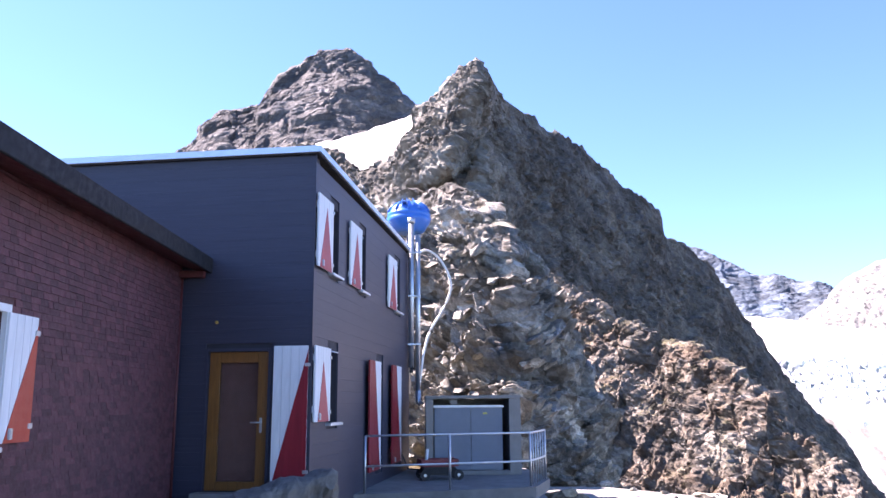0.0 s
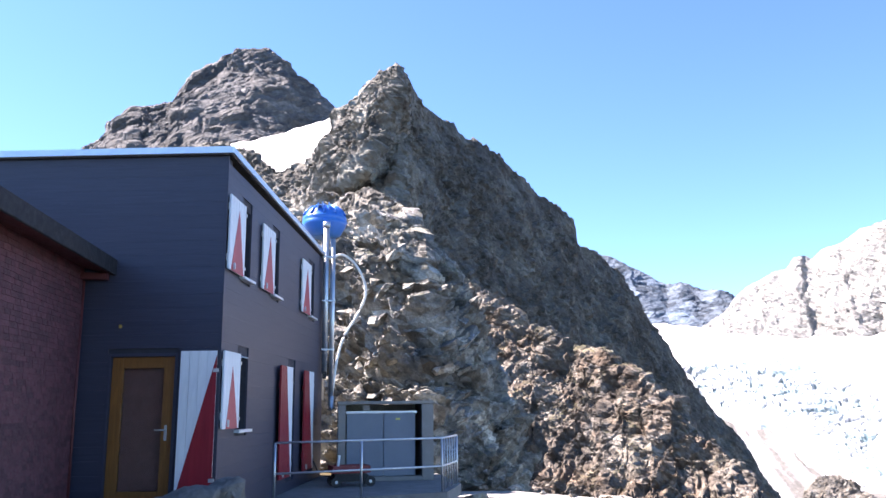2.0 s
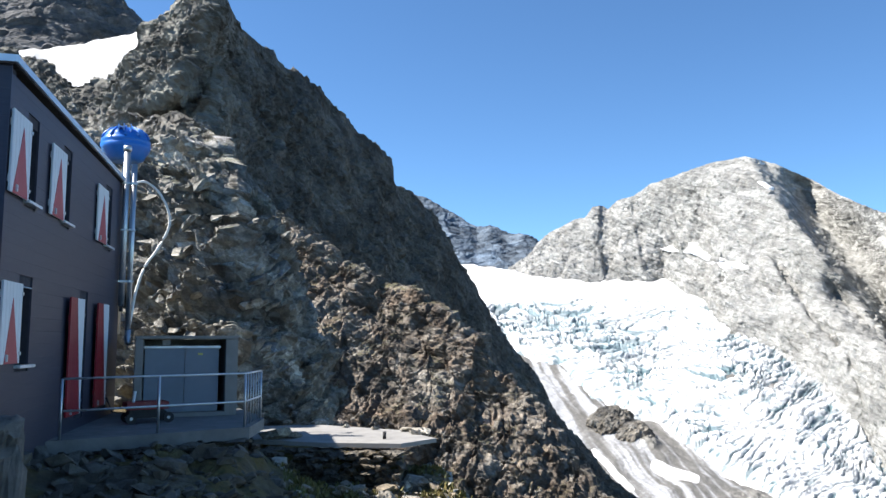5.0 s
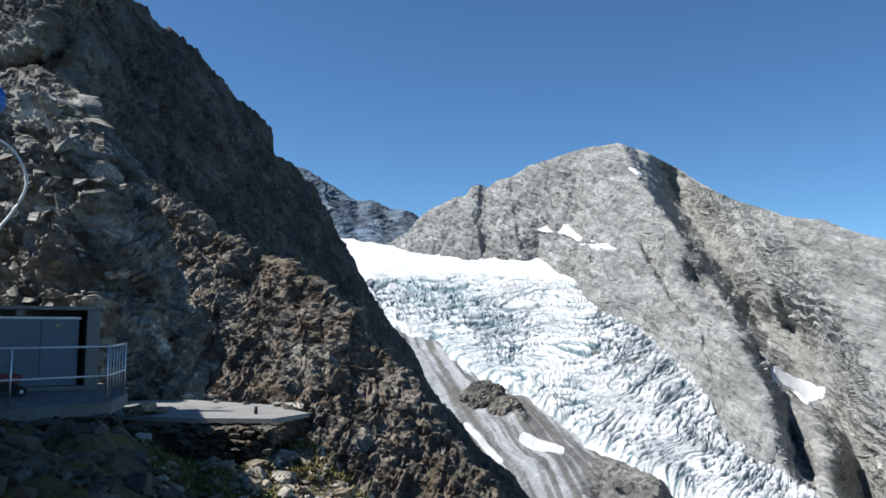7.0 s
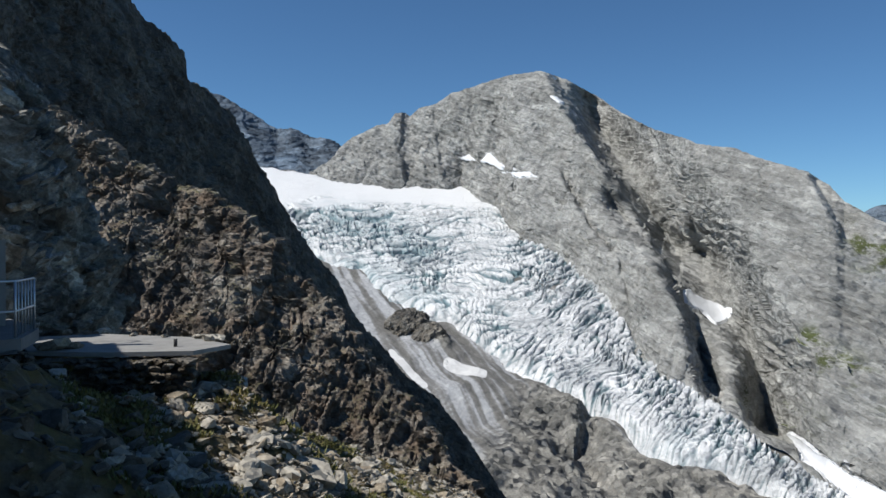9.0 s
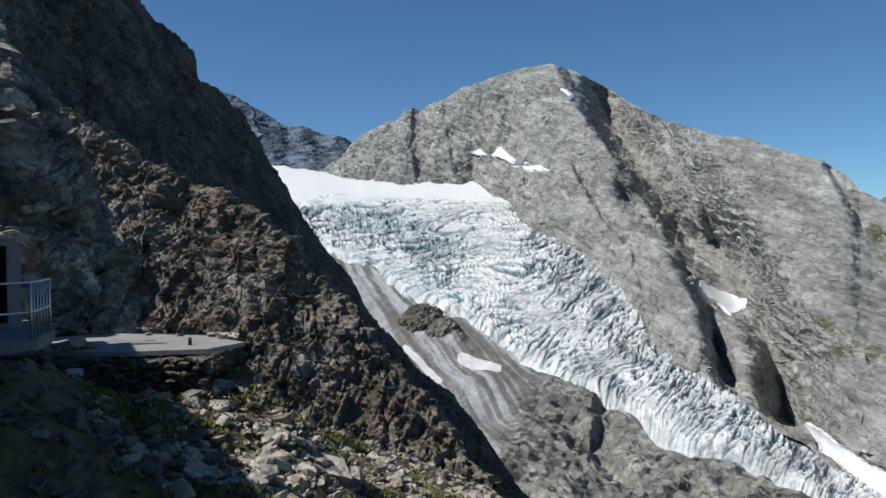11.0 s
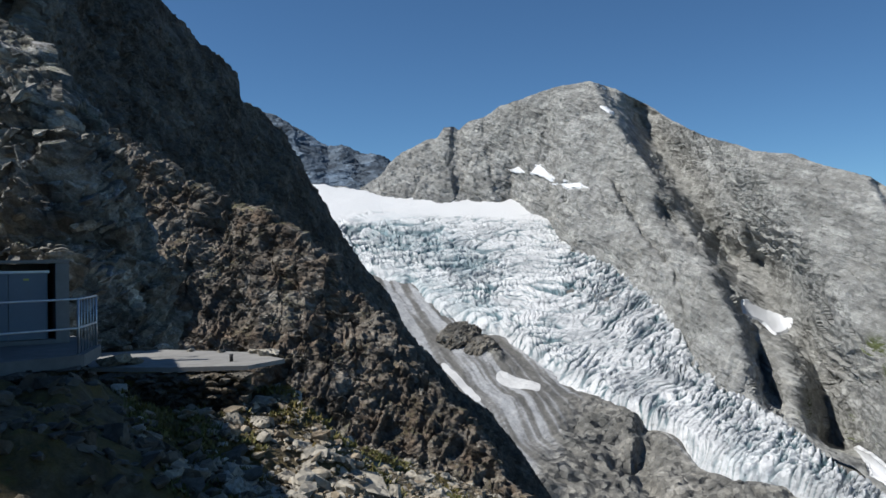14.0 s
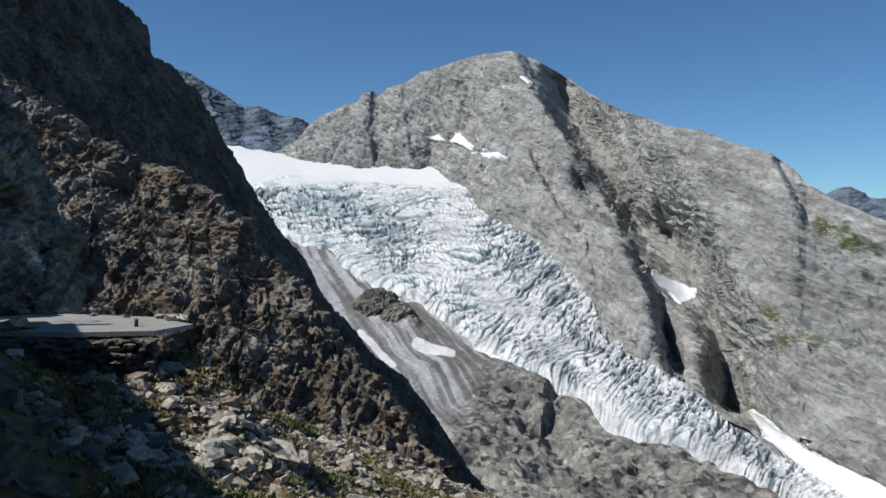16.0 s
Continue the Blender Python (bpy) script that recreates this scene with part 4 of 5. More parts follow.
def shutter(parent, wide, high, m, red, paint=RED, label="white shutter with a red triangle", ground=WHITE):
    """A planked leaf in its own plane, x across and z up, its face towards -y; red: corners of the painted part, as shares of its size."""
    bm = bmesh.new()
    n = max(3, round(wide / 0.14))
    box(bm, 0.01, wide - 0.01, 0.02, 0.034, 0.01, high - 0.01)
    box(bm, 0.03, wide - 0.03, 0.034, 0.055, high * 0.12, high * 0.12 + 0.1)
    box(bm, 0.03, wide - 0.03, 0.034, 0.055, high * 0.8, high * 0.8 + 0.1)
    leaf = part("shutter", bm, ground, parent, label, m)
    plank = part("plank", boxed(0.002, wide / n - 0.002, 0, 0.0195, 0, high, soft=0.004), ground, leaf)
    for i in range(1, n):
        o = new("plank", plank.data)
        o.parent, o.location = leaf, (wide * i / n, 0, 0)
    bm = bmesh.new()
    f = bm.faces.new([bm.verts.new((x * wide, -0.005, z * high)) for x, z in red])
    bmesh.ops.recalc_face_normals(bm, faces=[f])
    r = bmesh.ops.extrude_face_region(bm, geom=[f])
    bmesh.ops.translate(bm, vec=(0, 0.006, 0), verts=[v for v in r["geom"] if isinstance(v, bmesh.types.BMVert)])
    bmesh.ops.recalc_face_normals(bm, faces=bm.faces)
    part("painted_triangle", bm, paint, leaf, "white painted wedge" if ground is RED else "red painted triangle")
    for z in (0.1, 0.85):
        part("hinge", boxed(wide - 0.05, wide + 0.03, -0.012, 0.02, high * z, high * z + 0.05, soft=0.004), STEEL, leaf)
    part("catch", boxed(wide * 0.25, wide * 0.25 + 0.05, -0.03, 0.0, 0.03, 0.13, soft=0.006), STEEL, leaf)
    return leaf


def window(parent, name, a0, a1, z0, z1, deep, along, sill=True):
    """A framed pane set back in its opening; along 'x' faces -y, along 'y' faces +x."""
    def b(bm, u0, u1, d0, d1, w0, w1):
        return box(bm, *((u0, u1, d0, d1) if along == "x" else (-d1, -d0, u0, u1)), w0, w1, 0.006)
    f = 0.06
    bm = bmesh.new()
    b(bm, a0, a0 + f, deep, deep + 0.07, z0, z1)
    b(bm, a1 - f, a1, deep, deep + 0.07, z0, z1)
    b(bm, a0 + f, a1 - f, deep, deep + 0.07, z0, z0 + f)
    b(bm, a0 + f, a1 - f, deep, deep + 0.07, z1 - f, z1)
    win = part(name, bm, BACKING, parent, "narrow window in a dark frame")
    part("pane", b(bmesh.new(), a0 + f, a1 - f, deep + 0.02, deep + 0.04, z0 + f, z1 - f), GLASS, win, "dark glass pane").visible_shadow = False
    if sill:
        part("sill", b(bmesh.new(), a0 - 0.05, a1 + 0.06, -0.09, deep, z0 - 0.045, z0), FASCIA, win, "pale sheet-metal sill")
    return win


# ---- the grey hut: x out of the long wall, y along it, z from its floor ----
FL = 1.30
hut = new("mountain_hut")
hut.matrix_world = pose(-1.83, 11.86, EYE - FL, 0, 0, -8.43)
tagged(hut, "two-storey mountain hut clad in dark blue-grey boards", "hut")
front_holes = [(-1.66, -0.61, 0.04, FL + 0.83)]
upper = [(0.87, 1.42), (2.87, 3.42), (6.30, 6.95)]
side_holes = [(a, b, FL + 2.09, FL + 3.24) for a, b in upper] + [(0.88, 1.5, FL - 0.30, FL + 0.85), (4.45, 5.1, 0.05, FL + 0.82), (6.6, 7.2, 0.05, FL + 0.80)]
TOP = FL + 3.82
front = part("wall", pierced(-7.5, -0.03, -1.2, TOP, 0.03, 0.3, front_holes, "x"), BACKING, hut, "front wall of dark boards")
side = part("wall", pierced(0.03, 8.17, -1.2, TOP - 0.1, -0.3, -0.03, side_holes, "y"), BACKING, hut, "long wall of dark boards")
boards(front, -7.5, -0.001, -0.6, TOP, 0.03, 0.004, front_holes, "x")
boards(side, 0.001, 8.2, -0.9, TOP - 0.1, -0.03, -0.004, side_holes, "y", 0.2, 0.0004)
part("wall", boxed(-7.5, -0.03, 7.9, 8.2, -1.2, TOP - 0.1), BACKING, hut)
part("wall", boxed(-7.5, -7.2, 0.3, 7.9, -1.2, TOP - 0.1), BACKING, hut)
part("inner_floor", boxed(-7.2, -0.31, 0.31, 7.89, -0.2, 0.0), BACKING, hut)
part("inner_floor", boxed(-7.2, -0.31, 0.31, 7.89, FL + 1.2, FL + 1.4), BACKING, hut)
bm = bmesh.new()
vs = [bm.verts.new(p) for p in ((-7.6, -0.06, TOP), (0.06, -0.06, TOP), (0.06, 8.3, TOP - 0.1), (-7.6, 8.3, TOP - 0.1))]
f = bm.faces.new(vs)
r = bmesh.ops.extrude_face_region(bm, geom=[f])
bmesh.ops.translate(bm, vec=(0, 0, 0.07), verts=[v for v in r["geom"] if isinstance(v, bmesh.types.BMVert)])
bmesh.ops.recalc_face_normals(bm, faces=bm.faces)
part("roof", bm, ROOFING, hut, "low dark roof")
bm = bmesh.new()
for p0, p1, w in (((-7.62, -0.09, TOP + 0.02), (0.10, -0.09, TOP + 0.02), 0.03), ((0.085, -0.09, TOP + 0.02), (0.085, 8.33, TOP - 0.08), 0.03)):
    for q0, q1 in ((Vector(p0), Vector(p1)),):
        a = [bm.verts.new(q + Vector(o)) for q in (q0, q1) for o in ((-w / 2, -w / 2, 0), (w / 2, w / 2, 0), (w / 2, w / 2, 0.1), (-w / 2, -w / 2, 0.1))]
        for i in range(4):
            bm.faces.new((a[i], a[(i + 1) % 4], a[4 + (i + 1) % 4], a[4 + i]))
        bm.faces.new(a[:4])
        bm.faces.new(a[4:])
bmesh.ops.recalc_face_normals(bm, faces=bm.faces)
part("fascia", bm, FASCIA, hut, "pale metal roof edge")
part("corner_trim", boxed(-0.012, 0.012, -0.012, 0.012, -0.9, TOP), BOARD, hut)

# door with its varnished frame
bm = bmesh.new()
x0, x1, z0, z1 = -1.66, -0.61, 0.04, FL + 0.83
for a in ((x0, x0 + 0.05, z0, z1), (x1 - 0.05, x1, z0, z1), (x0 + 0.05, x1 - 0.05, z1 - 0.05, z1)):
    box(bm, a[0], a[1], -0.01, 0.14, a[2], a[3], 0.006)
door = part("door", bm, BOARD, hut, "glazed door in a varnished orange-brown wooden frame")
bm = bmesh.new()
x0, x1, z0, z1 = x0 + 0.055, x1 - 0.055, z0 + 0.01, z1 - 0.055
for a in ((x0, x0 + 0.17, z0, z1), (x1 - 0.17, x1, z0, z1), (x0 + 0.17, x1 - 0.17, z1 - 0.16, z1), (x0 + 0.17, x1 - 0.17, z0, z0 + 0.13)):
    box(bm, a[0], a[1], 0.05, 0.11, a[2], a[3], 0.008)
leaf = part("leaf", bm, WOOD, door, "varnished wooden door leaf")
part("pane", boxed(x0 + 0.17, x1 - 0.17, 0.07, 0.09, z0 + 0.13, z1 - 0.16), GLASS, door, "dark glass pane").visible_shadow = False
bm = tube([(x1 - 0.1, 0.05, FL - 0.27), (x1 - 0.1, -0.01, FL - 0.27), (x1 - 0.24, -0.015, FL - 0.27)], 0.011, 8)
box(bm, x1 - 0.12, x1 - 0.08, 0.035, 0.05, FL - 0.42, FL - 0.2, 0.006)
part("handle", bm, STEEL, door, "steel lever handle")
# added panel close behind the glass, standing in for the brown interior
part("curtain", boxed(x0 + 0.15, x1 - 0.15, 0.16, 0.175, z0 + 0.11, z1 - 0.14), plain("brown_inner_panel", (0.2, 0.085, 0.07), 0.9, 0.0, 0.2, 6), door, "brown panel added behind the glass for the interior's tone")
part("threshold", boxed(-1.7, -0.55, -0.25, 0.1, -0.03, 0.035, soft=0.01), CONCRETE, hut)
bm = boxed(-1.515, -1.475, -0.04, 0.0, FL + 1.2, FL + 1.25, soft=0.008)
part("wall_lamp", bm, plain("brass", (0.6, 0.45, 0.15), 0.3, 0.9), hut, "small brass lamp on the front wall")

# shutters
shutter(hut, 0.535, 2.05, pose(-0.56, -0.065, FL - 1.2), [(0.02, 0.0), (1.0, 0.0), (1.0, 0.97)], RED, "tall white shutter with a red diagonal half")
ON_SIDE = lambda y, z, out=0.06, swing=0: pose(out, y, z, 0, 0, 90 + swing)
for y0, w in ((0.03, 0.83), (2.0, 0.86), (5.35, 0.95)):
    shutter(hut, w, 1.16, ON_SIDE(y0, FL + 2.07), [(0.12, 0.0), (0.92, 0.0), (0.54, 0.86)], PINK)
shutter(hut, 0.83, 1.13, ON_SIDE(0.03, FL - 0.27), [(0.2, 0.0), (0.9, 0.0), (0.5, 0.8)], PINK)
for y0, w in ((3.45, 0.98), (5.62, 1.0)):
    shutter(hut, w, 2.1, ON_SIDE(y0, 0.02, 0.1), [(0.96, 0.0), (1.0, 0.0), (1.0, 1.0), (0.45, 1.0)], WHITE, "tall red shutter with a white wedge", RED)
for i, h in enumerate(side_holes):
    window(hut, "window", h[0], h[1], h[2], h[3], 0.12, "y", i < 4)
part("hook", tube([(0.0, 0.9, FL + 0.83), (0.14, 0.98, FL + 0.8)], 0.012, 6), STEEL, hut)

# ---- the red hut: its shingled wall runs towards the terrace ----
red = new("shingled_hut")
red.matrix_world = pose(-3.89, 12.1, EYE - FL)
tagged(red, "older hut with red-brown shingled wall and dark eaves", "hut")
hole = (-5.95, -4.97, FL - 0.36, FL + 0.83)
wall = part("wall", pierced(-16, -0.02, -1.2, FL + 2.1, -0.3, 0.0, [hole], "y"), SHINGLES, red, "red-brown shingled wall")
bm = bmesh.new()
roof = [(0.42, FL + 2.12), (0.42, FL + 2.2), (-4.2, FL + 3.3), (-4.2, FL + 3.1)]
a = [[bm.verts.new((x, y, z)) for x, z in roof] for y in (-16.2, 0.02)]
for i in range(4):
    bm.faces.new((a[0][i], a[0][(i + 1) % 4], a[1][(i + 1) % 4], a[1][i]))
bm.faces.new(a[0])
bm.faces.new(a[1][::-1])
bmesh.ops.recalc_face_normals(bm, faces=bm.faces)
part("roof", bm, ROOFING, red, "dark low-pitched roof")
part("fascia", boxed(0.42, 0.46, -16.2, 0.05, FL + 1.99, FL + 2.225, soft=0.008), ROOFING, red, "dark eaves board")
bm = bmesh.new()
a = [[bm.verts.new((x, y, z)) for x, z in ((0.0, FL + 2.09), (0.415, FL + 1.995), (0.415, FL + 2.05), (0.0, FL + 2.15))] for y in (-16.2, 0.0)]
for i in range(4):
    bm.faces.new((a[0][i], a[0][(i + 1) % 4], a[1][(i + 1) % 4], a[1][i]))
bm.faces.new(a[0])
bm.faces.new(a[1][::-1])
bmesh.ops.recalc_face_normals(bm, faces=bm.faces)
part("soffit", bm, SOFFIT, red, "dark red soffit")
part("rafter_end", boxed(0.0, 0.38, -0.2, -0.06, FL + 1.9, FL + 2.0, soft=0.01), SOFFIT, red)
part("wall", boxed(-6, -0.31, -16, -15.7, -1.2, FL + 2.1), BACKING, red)
part("wall", boxed(-6.3, -6.0, -16, -0.02, -1.2, FL + 3.6), BACKING, red)
window(red, "window", hole[0], hole[1], hole[2], hole[3], 0.1, "y")
part("casing", pierced(hole[0] - 0.07, hole[1] + 0.07, hole[2] - 0.02, hole[3] + 0.07, 0.0, 0.05, [hole], "y"), WHITE, red, "pale window casing")
shutter(red, 0.53, 1.16, pose(0.07, -4.96, FL - 0.33, 0, 0, 90), [(0.14, 0.0), (1.0, 0.0), (1.0, 0.93)], plain("orange_red_paint", (0.5, 0.06, 0.03), 0.5), "white shutter with an orange-red diagonal half")
part("cable", tube([(0.02, -0.05, FL + 1.9), (0.03, -0.05, -0.6)], 0.02, 8), SOFFIT, red)

# ---- concrete deck, rail and store ----
DECK = EYE - 1.58
deck = tagged(part("deck", slab([(-1.45, 14.5), (0.28, 15.0), (1.92, 15.55), (2.42, 17.2), (2.2, 19.9), (-0.9, 19.9)], DECK - 0.22, DECK), DECKING), "grey concrete deck beside the hut", "deck", kind="structure")
rail = new("railing")
rail.location = (0, 0, DECK)
tagged(rail, "galvanised steel railing round the concrete deck", "railing")
P1, P2, P3, P4 = (-1.25, 14.62), (0.28, 15.1), (1.84, 15.66), (2.32, 17.1)
for x, y in (P1, P2, P3, P4):
    part("post", tube([(x, y, 0), (x, y, 1.0)], 0.024, 8), STEEL, rail)
for h in (1.0, 0.47):
    part("rail", tube([(*p, h) for p in (P1, P2, P3, P4)], 0.02, 8), STEEL, rail)
for k in range(1, 6):
    x, y = P3[0] + (P4[0] - P3[0]) * k / 6, P3[1] + (P4[1] - P3[1]) * k / 6
    part("baluster", tube([(x, y, 0.02), (x, y, 1.0)], 0.014, 6), STEEL, rail)
store = new("concrete_store")
store.matrix_world = pose(-0.2, 18.1, DECK, 0, 0, 1.5)
tagged(store, "low concrete store with a blue-grey steel door", "store")
W, H = 2.14, 1.74
part("pillar", boxed(W - 0.26, W, 0, 1.6, 0, H - 0.075, soft=0.01), CONCRETE, store)
part("pillar", boxed(0, 0.17, 0, 1.6, 0, H - 0.075, soft=0.01), CONCRETE, store)
part("roof_slab", boxed(-0.01, W + 0.01, -0.02, 1.62, H - 0.07, H, soft=0.012), CONCRETE, store)
part("back_wall", boxed(0.17, W - 0.26, 1.4, 1.6, 0, H - 0.075), CONCRETE, store)
part("sill", boxed(0.17, W - 0.26, 0.02, 0.3, 0.0, 0.09, soft=0.01), CONCRETE, store)
sdoor = part("door", boxed(0.2, 1.02, 0.16, 0.2, 0.1, H - 0.28, soft=0.006), DOORGREY, store, "blue-grey steel door leaf")
part("door", boxed(1.03, 1.74, 0.16, 0.2, 0.1, H - 0.28, soft=0.006), DOORGREY, store, "blue-grey steel door leaf")
part("door_rail", boxed(0.18, 1.78, 0.13, 0.22, H - 0.27, H - 0.22, soft=0.006), STEEL, store)
part("cable_box", boxed(0.55, 0.72, 0.1, 0.2, H - 0.21, H - 0.08, soft=0.01), CONCRETE, store)
part("label_plate", boxed(1.3, 1.4, 0.152, 0.157, H - 0.42, H - 0.38), plain("yellow_plate", (0.5, 0.45, 0.1), 0.5), store)

# red hand cart on the deck
cart = new("hand_cart")
cart.matrix_world = pose(0.06, 17.2, DECK, 0, 0, 12) @ Matrix.Scale(1.05, 4)
tagged(cart, "red hand cart with a dark frame on the deck", "cart")
bm = boxed(-0.36, 0.36, -0.22, 0.22, 0.26, 0.3, soft=0.01)
for a in ((-0.38, -0.35, -0.24, 0.24), (0.35, 0.38, -0.24, 0.24), (-0.35, 0.35, -0.24, -0.21), (-0.35, 0.35, 0.21, 0.24)):
    box(bm, *a, 0.26, 0.4, 0.006)
part("tray", bm, CARTRED, cart, "red metal tray")
bm = boxed(-0.33, 0.33, -0.18, 0.18, 0.1, 0.255, soft=0.02)
part("frame", bm, BLACK, cart, "dark frame")
for x in (-0.3, 0.38):
    for y in (-0.22, 0.22):
        bm = bmesh.new()
        bmesh.ops.create_cone(bm, cap_ends=True, segments=20, radius1=0.1, radius2=0.1, depth=0.05, matrix=pose(x, y, 0.1, 90, 0, 0))
        wheel = part("wheel", bm, BLACK, cart)
        bm = bmesh.new()
        bmesh.ops.create_cone(bm, cap_ends=True, segments=16, radius1=0.045, radius2=0.03, depth=0.06, matrix=pose(x, y, 0.1, 90, 0, 0))
        part("hub", bm, STEEL, wheel)
part("drawbar", tube([(-0.36, 0, 0.2), (-0.6, 0, 0.22), (-0.72, 0, 0.5)], 0.014, 8), BLACK, cart)
stake = tagged(part("marker_stake", tube([(-0.22, 17.25, DECK), (-0.15, 17.27, DECK + 0.62)], 0.03, 8), HOSE), "white plastic pipe leaning on the deck", "pipe")

# steel mast with the blue tank and the white hose
mast = new("pipe_mast")
mast.location = (-0.5, 19.65, EYE)
tagged(mast, "twin galvanised pipes on the hut's far corner", "mast")
part("pipe", tube([(-0.07, -0.02, 0.85), (-0.07, -0.02, 4.5)], 0.075, 14), STEEL, mast)
part("pipe", tube([(0.095, 0.02, 0.3), (0.095, 0.02, 4.2)], 0.065, 14), STEEL, mast)
part("cap", tube([(-0.07, -0.02, 4.5), (-0.07, -0.02, 4.62)], 0.095, 14), STEEL, mast)
for z in (1.4, 2.6, 3.7):
    part("bracket", boxed(-0.16, 0.175, -0.1, 0.1, z, z + 0.04, soft=0.006), STEEL, mast)
part("clamp", boxed(-0.11, -0.02, -0.09, 0.03, 0.72, 0.9, soft=0.01), BLACK, mast)
part("valve", tube([(0.1, 0.0, 0.3), (0.1, 0.0, 0.05), (0.18, -0.05, -0.05)], 0.07, 10), STEEL, mast)

tank = new("water_tank")
tank.matrix_world = pose(-0.74, 23.0, EYE + 4.95) @ Matrix.Scale(1.12, 4)
tagged(tank, "squat ribbed blue plastic tank behind the hut roof", "tank")
bm = bmesh.new()
prof = [(0.0, 0.0), (0.3, 0.0), (0.42, 0.06), (0.5, 0.2), (0.56, 0.3), (0.59, 0.4), (0.56, 0.42), (0.58, 0.46), (0.57, 0.54), (0.53, 0.56), (0.53, 0.6), (0.46, 0.7), (0.36, 0.78), (0.2, 0.84), (0.0, 0.86)]
rings = [[bm.verts.new((r * math.cos(t), r * math.sin(t), z)) for t in (2 * math.pi * k / 36 for k in range(36))] for r, z in prof[1:-1]]
for u, v in zip(rings, rings[1:]):
    for k in range(36):
        bm.faces.new((u[k], u[(k + 1) % 36], v[(k + 1) % 36], v[k])).smooth = True
bm.faces.new(rings[0][::-1])
bm.faces.new(rings[-1])
part("shell", bm, BLUE, tank, "blue plastic shell")
for k in range(10):
    t = 2 * math.pi * (k + 0.5) / 10
    c, s_ = math.cos(t), math.sin(t)
    part("rib", tube([(0.57 * c, 0.57 * s_, 0.55), (0.50 * c, 0.50 * s_, 0.68), (0.37 * c, 0.37 * s_, 0.79), (0.22 * c, 0.22 * s_, 0.85)], 0.028, 6), BLUE, tank)
for x, z, w, h in ((-0.16, 0.66, 0.03, 0.17), (-0.04, 0.68, 0.03, 0.17), (0.12, 0.66, 0.03, 0.19), (-0.1, 0.75, 0.1, 0.03), (0.26, 0.6, 0.12, 0.03)):
    y = -math.sqrt(max(0.01, 0.5 ** 2 - x * x)) - 0.03
    part("moulded_bar", boxed(x - w / 2, x + w / 2, y, y + 0.18, z, z + h, soft=0.006), PALEBLUE, tank)
part("support_pole", tube([(0, 0, -4.2), (0, 0, 0.02)], 0.06, 10), STEEL, tank)

line = [spot(a, e, r) for a, e, r in ((1.2, 10.8, 19.9), (0.4, 10.9, 20.0), (-0.5, 10.2, 20.1), (-1.15, 8.9, 20.1), (-1.15, 7.8, 20.1), (-0.5, 6.4, 20.1), (0.25, 5.2, 20.0), (0.7, 3.8, 19.9), (0.9, 2.6, 19.8), (1.1, 1.0, 19.7))]
tagged(part("hose", tube(glide([tuple(p) for p in line], 6), 0.032, 8), HOSE), "white plastic hose arching down beside the mast", "hose")

# ---- terrace, walls of stone, rubble and grass ----
def stone_mesh(seed, flat=0.6, points=13):
    """A broken stone about 1 m across."""
    rnd = random.Random(seed)
    bm = bmesh.new()
    for i in range(points):
        v = Vector([math.copysign(abs(c) ** 0.6, c) for c in Vector((rnd.gauss(0, 1), rnd.gauss(0, 1), rnd.gauss(0, 1))).normalized()]) * rnd.uniform(0.4, 0.5)
        bm.verts.new((v.x, v.y * 0.8, v.z * flat))
    bmesh.ops.convex_hull(bm, input=bm.verts)
    bmesh.ops.delete(bm, geom=[v for v in bm.verts if not v.link_faces], context="VERTS")
    bmesh.ops.recalc_face_normals(bm, faces=bm.faces)
    me = bpy.data.meshes.new("stone")
    bm.to_mesh(me)
    bm.free()
    me.materials.append(STONE)
    return me


SHAPES = [stone_mesh(k, 0.45 + 0.05 * (k % 6)) for k in range(14)]


def dressed(material):
    """The same stones in another material."""
    out = []
    for me in SHAPES:
        out.append(me.copy())
        out[-1].materials.clear()
        out[-1].materials.append(material)
    return out


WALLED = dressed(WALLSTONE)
PEBBLES = [stone_mesh(50 + k, 0.6, 8) for k in range(8)]
TERR = EYE - 2.1
tagged(part("terrace", slab([(2.3, 17.9), (3.7, 16.8), (5.1, 16.1), (6.1, 16.7), (5.8, 18.6), (4.2, 20.6), (2.3, 20.8)], TERR - 0.09, TERR), CONCRETE), "pale concrete terrace strip half in the hut's shadow", "terrace", kind="structure")


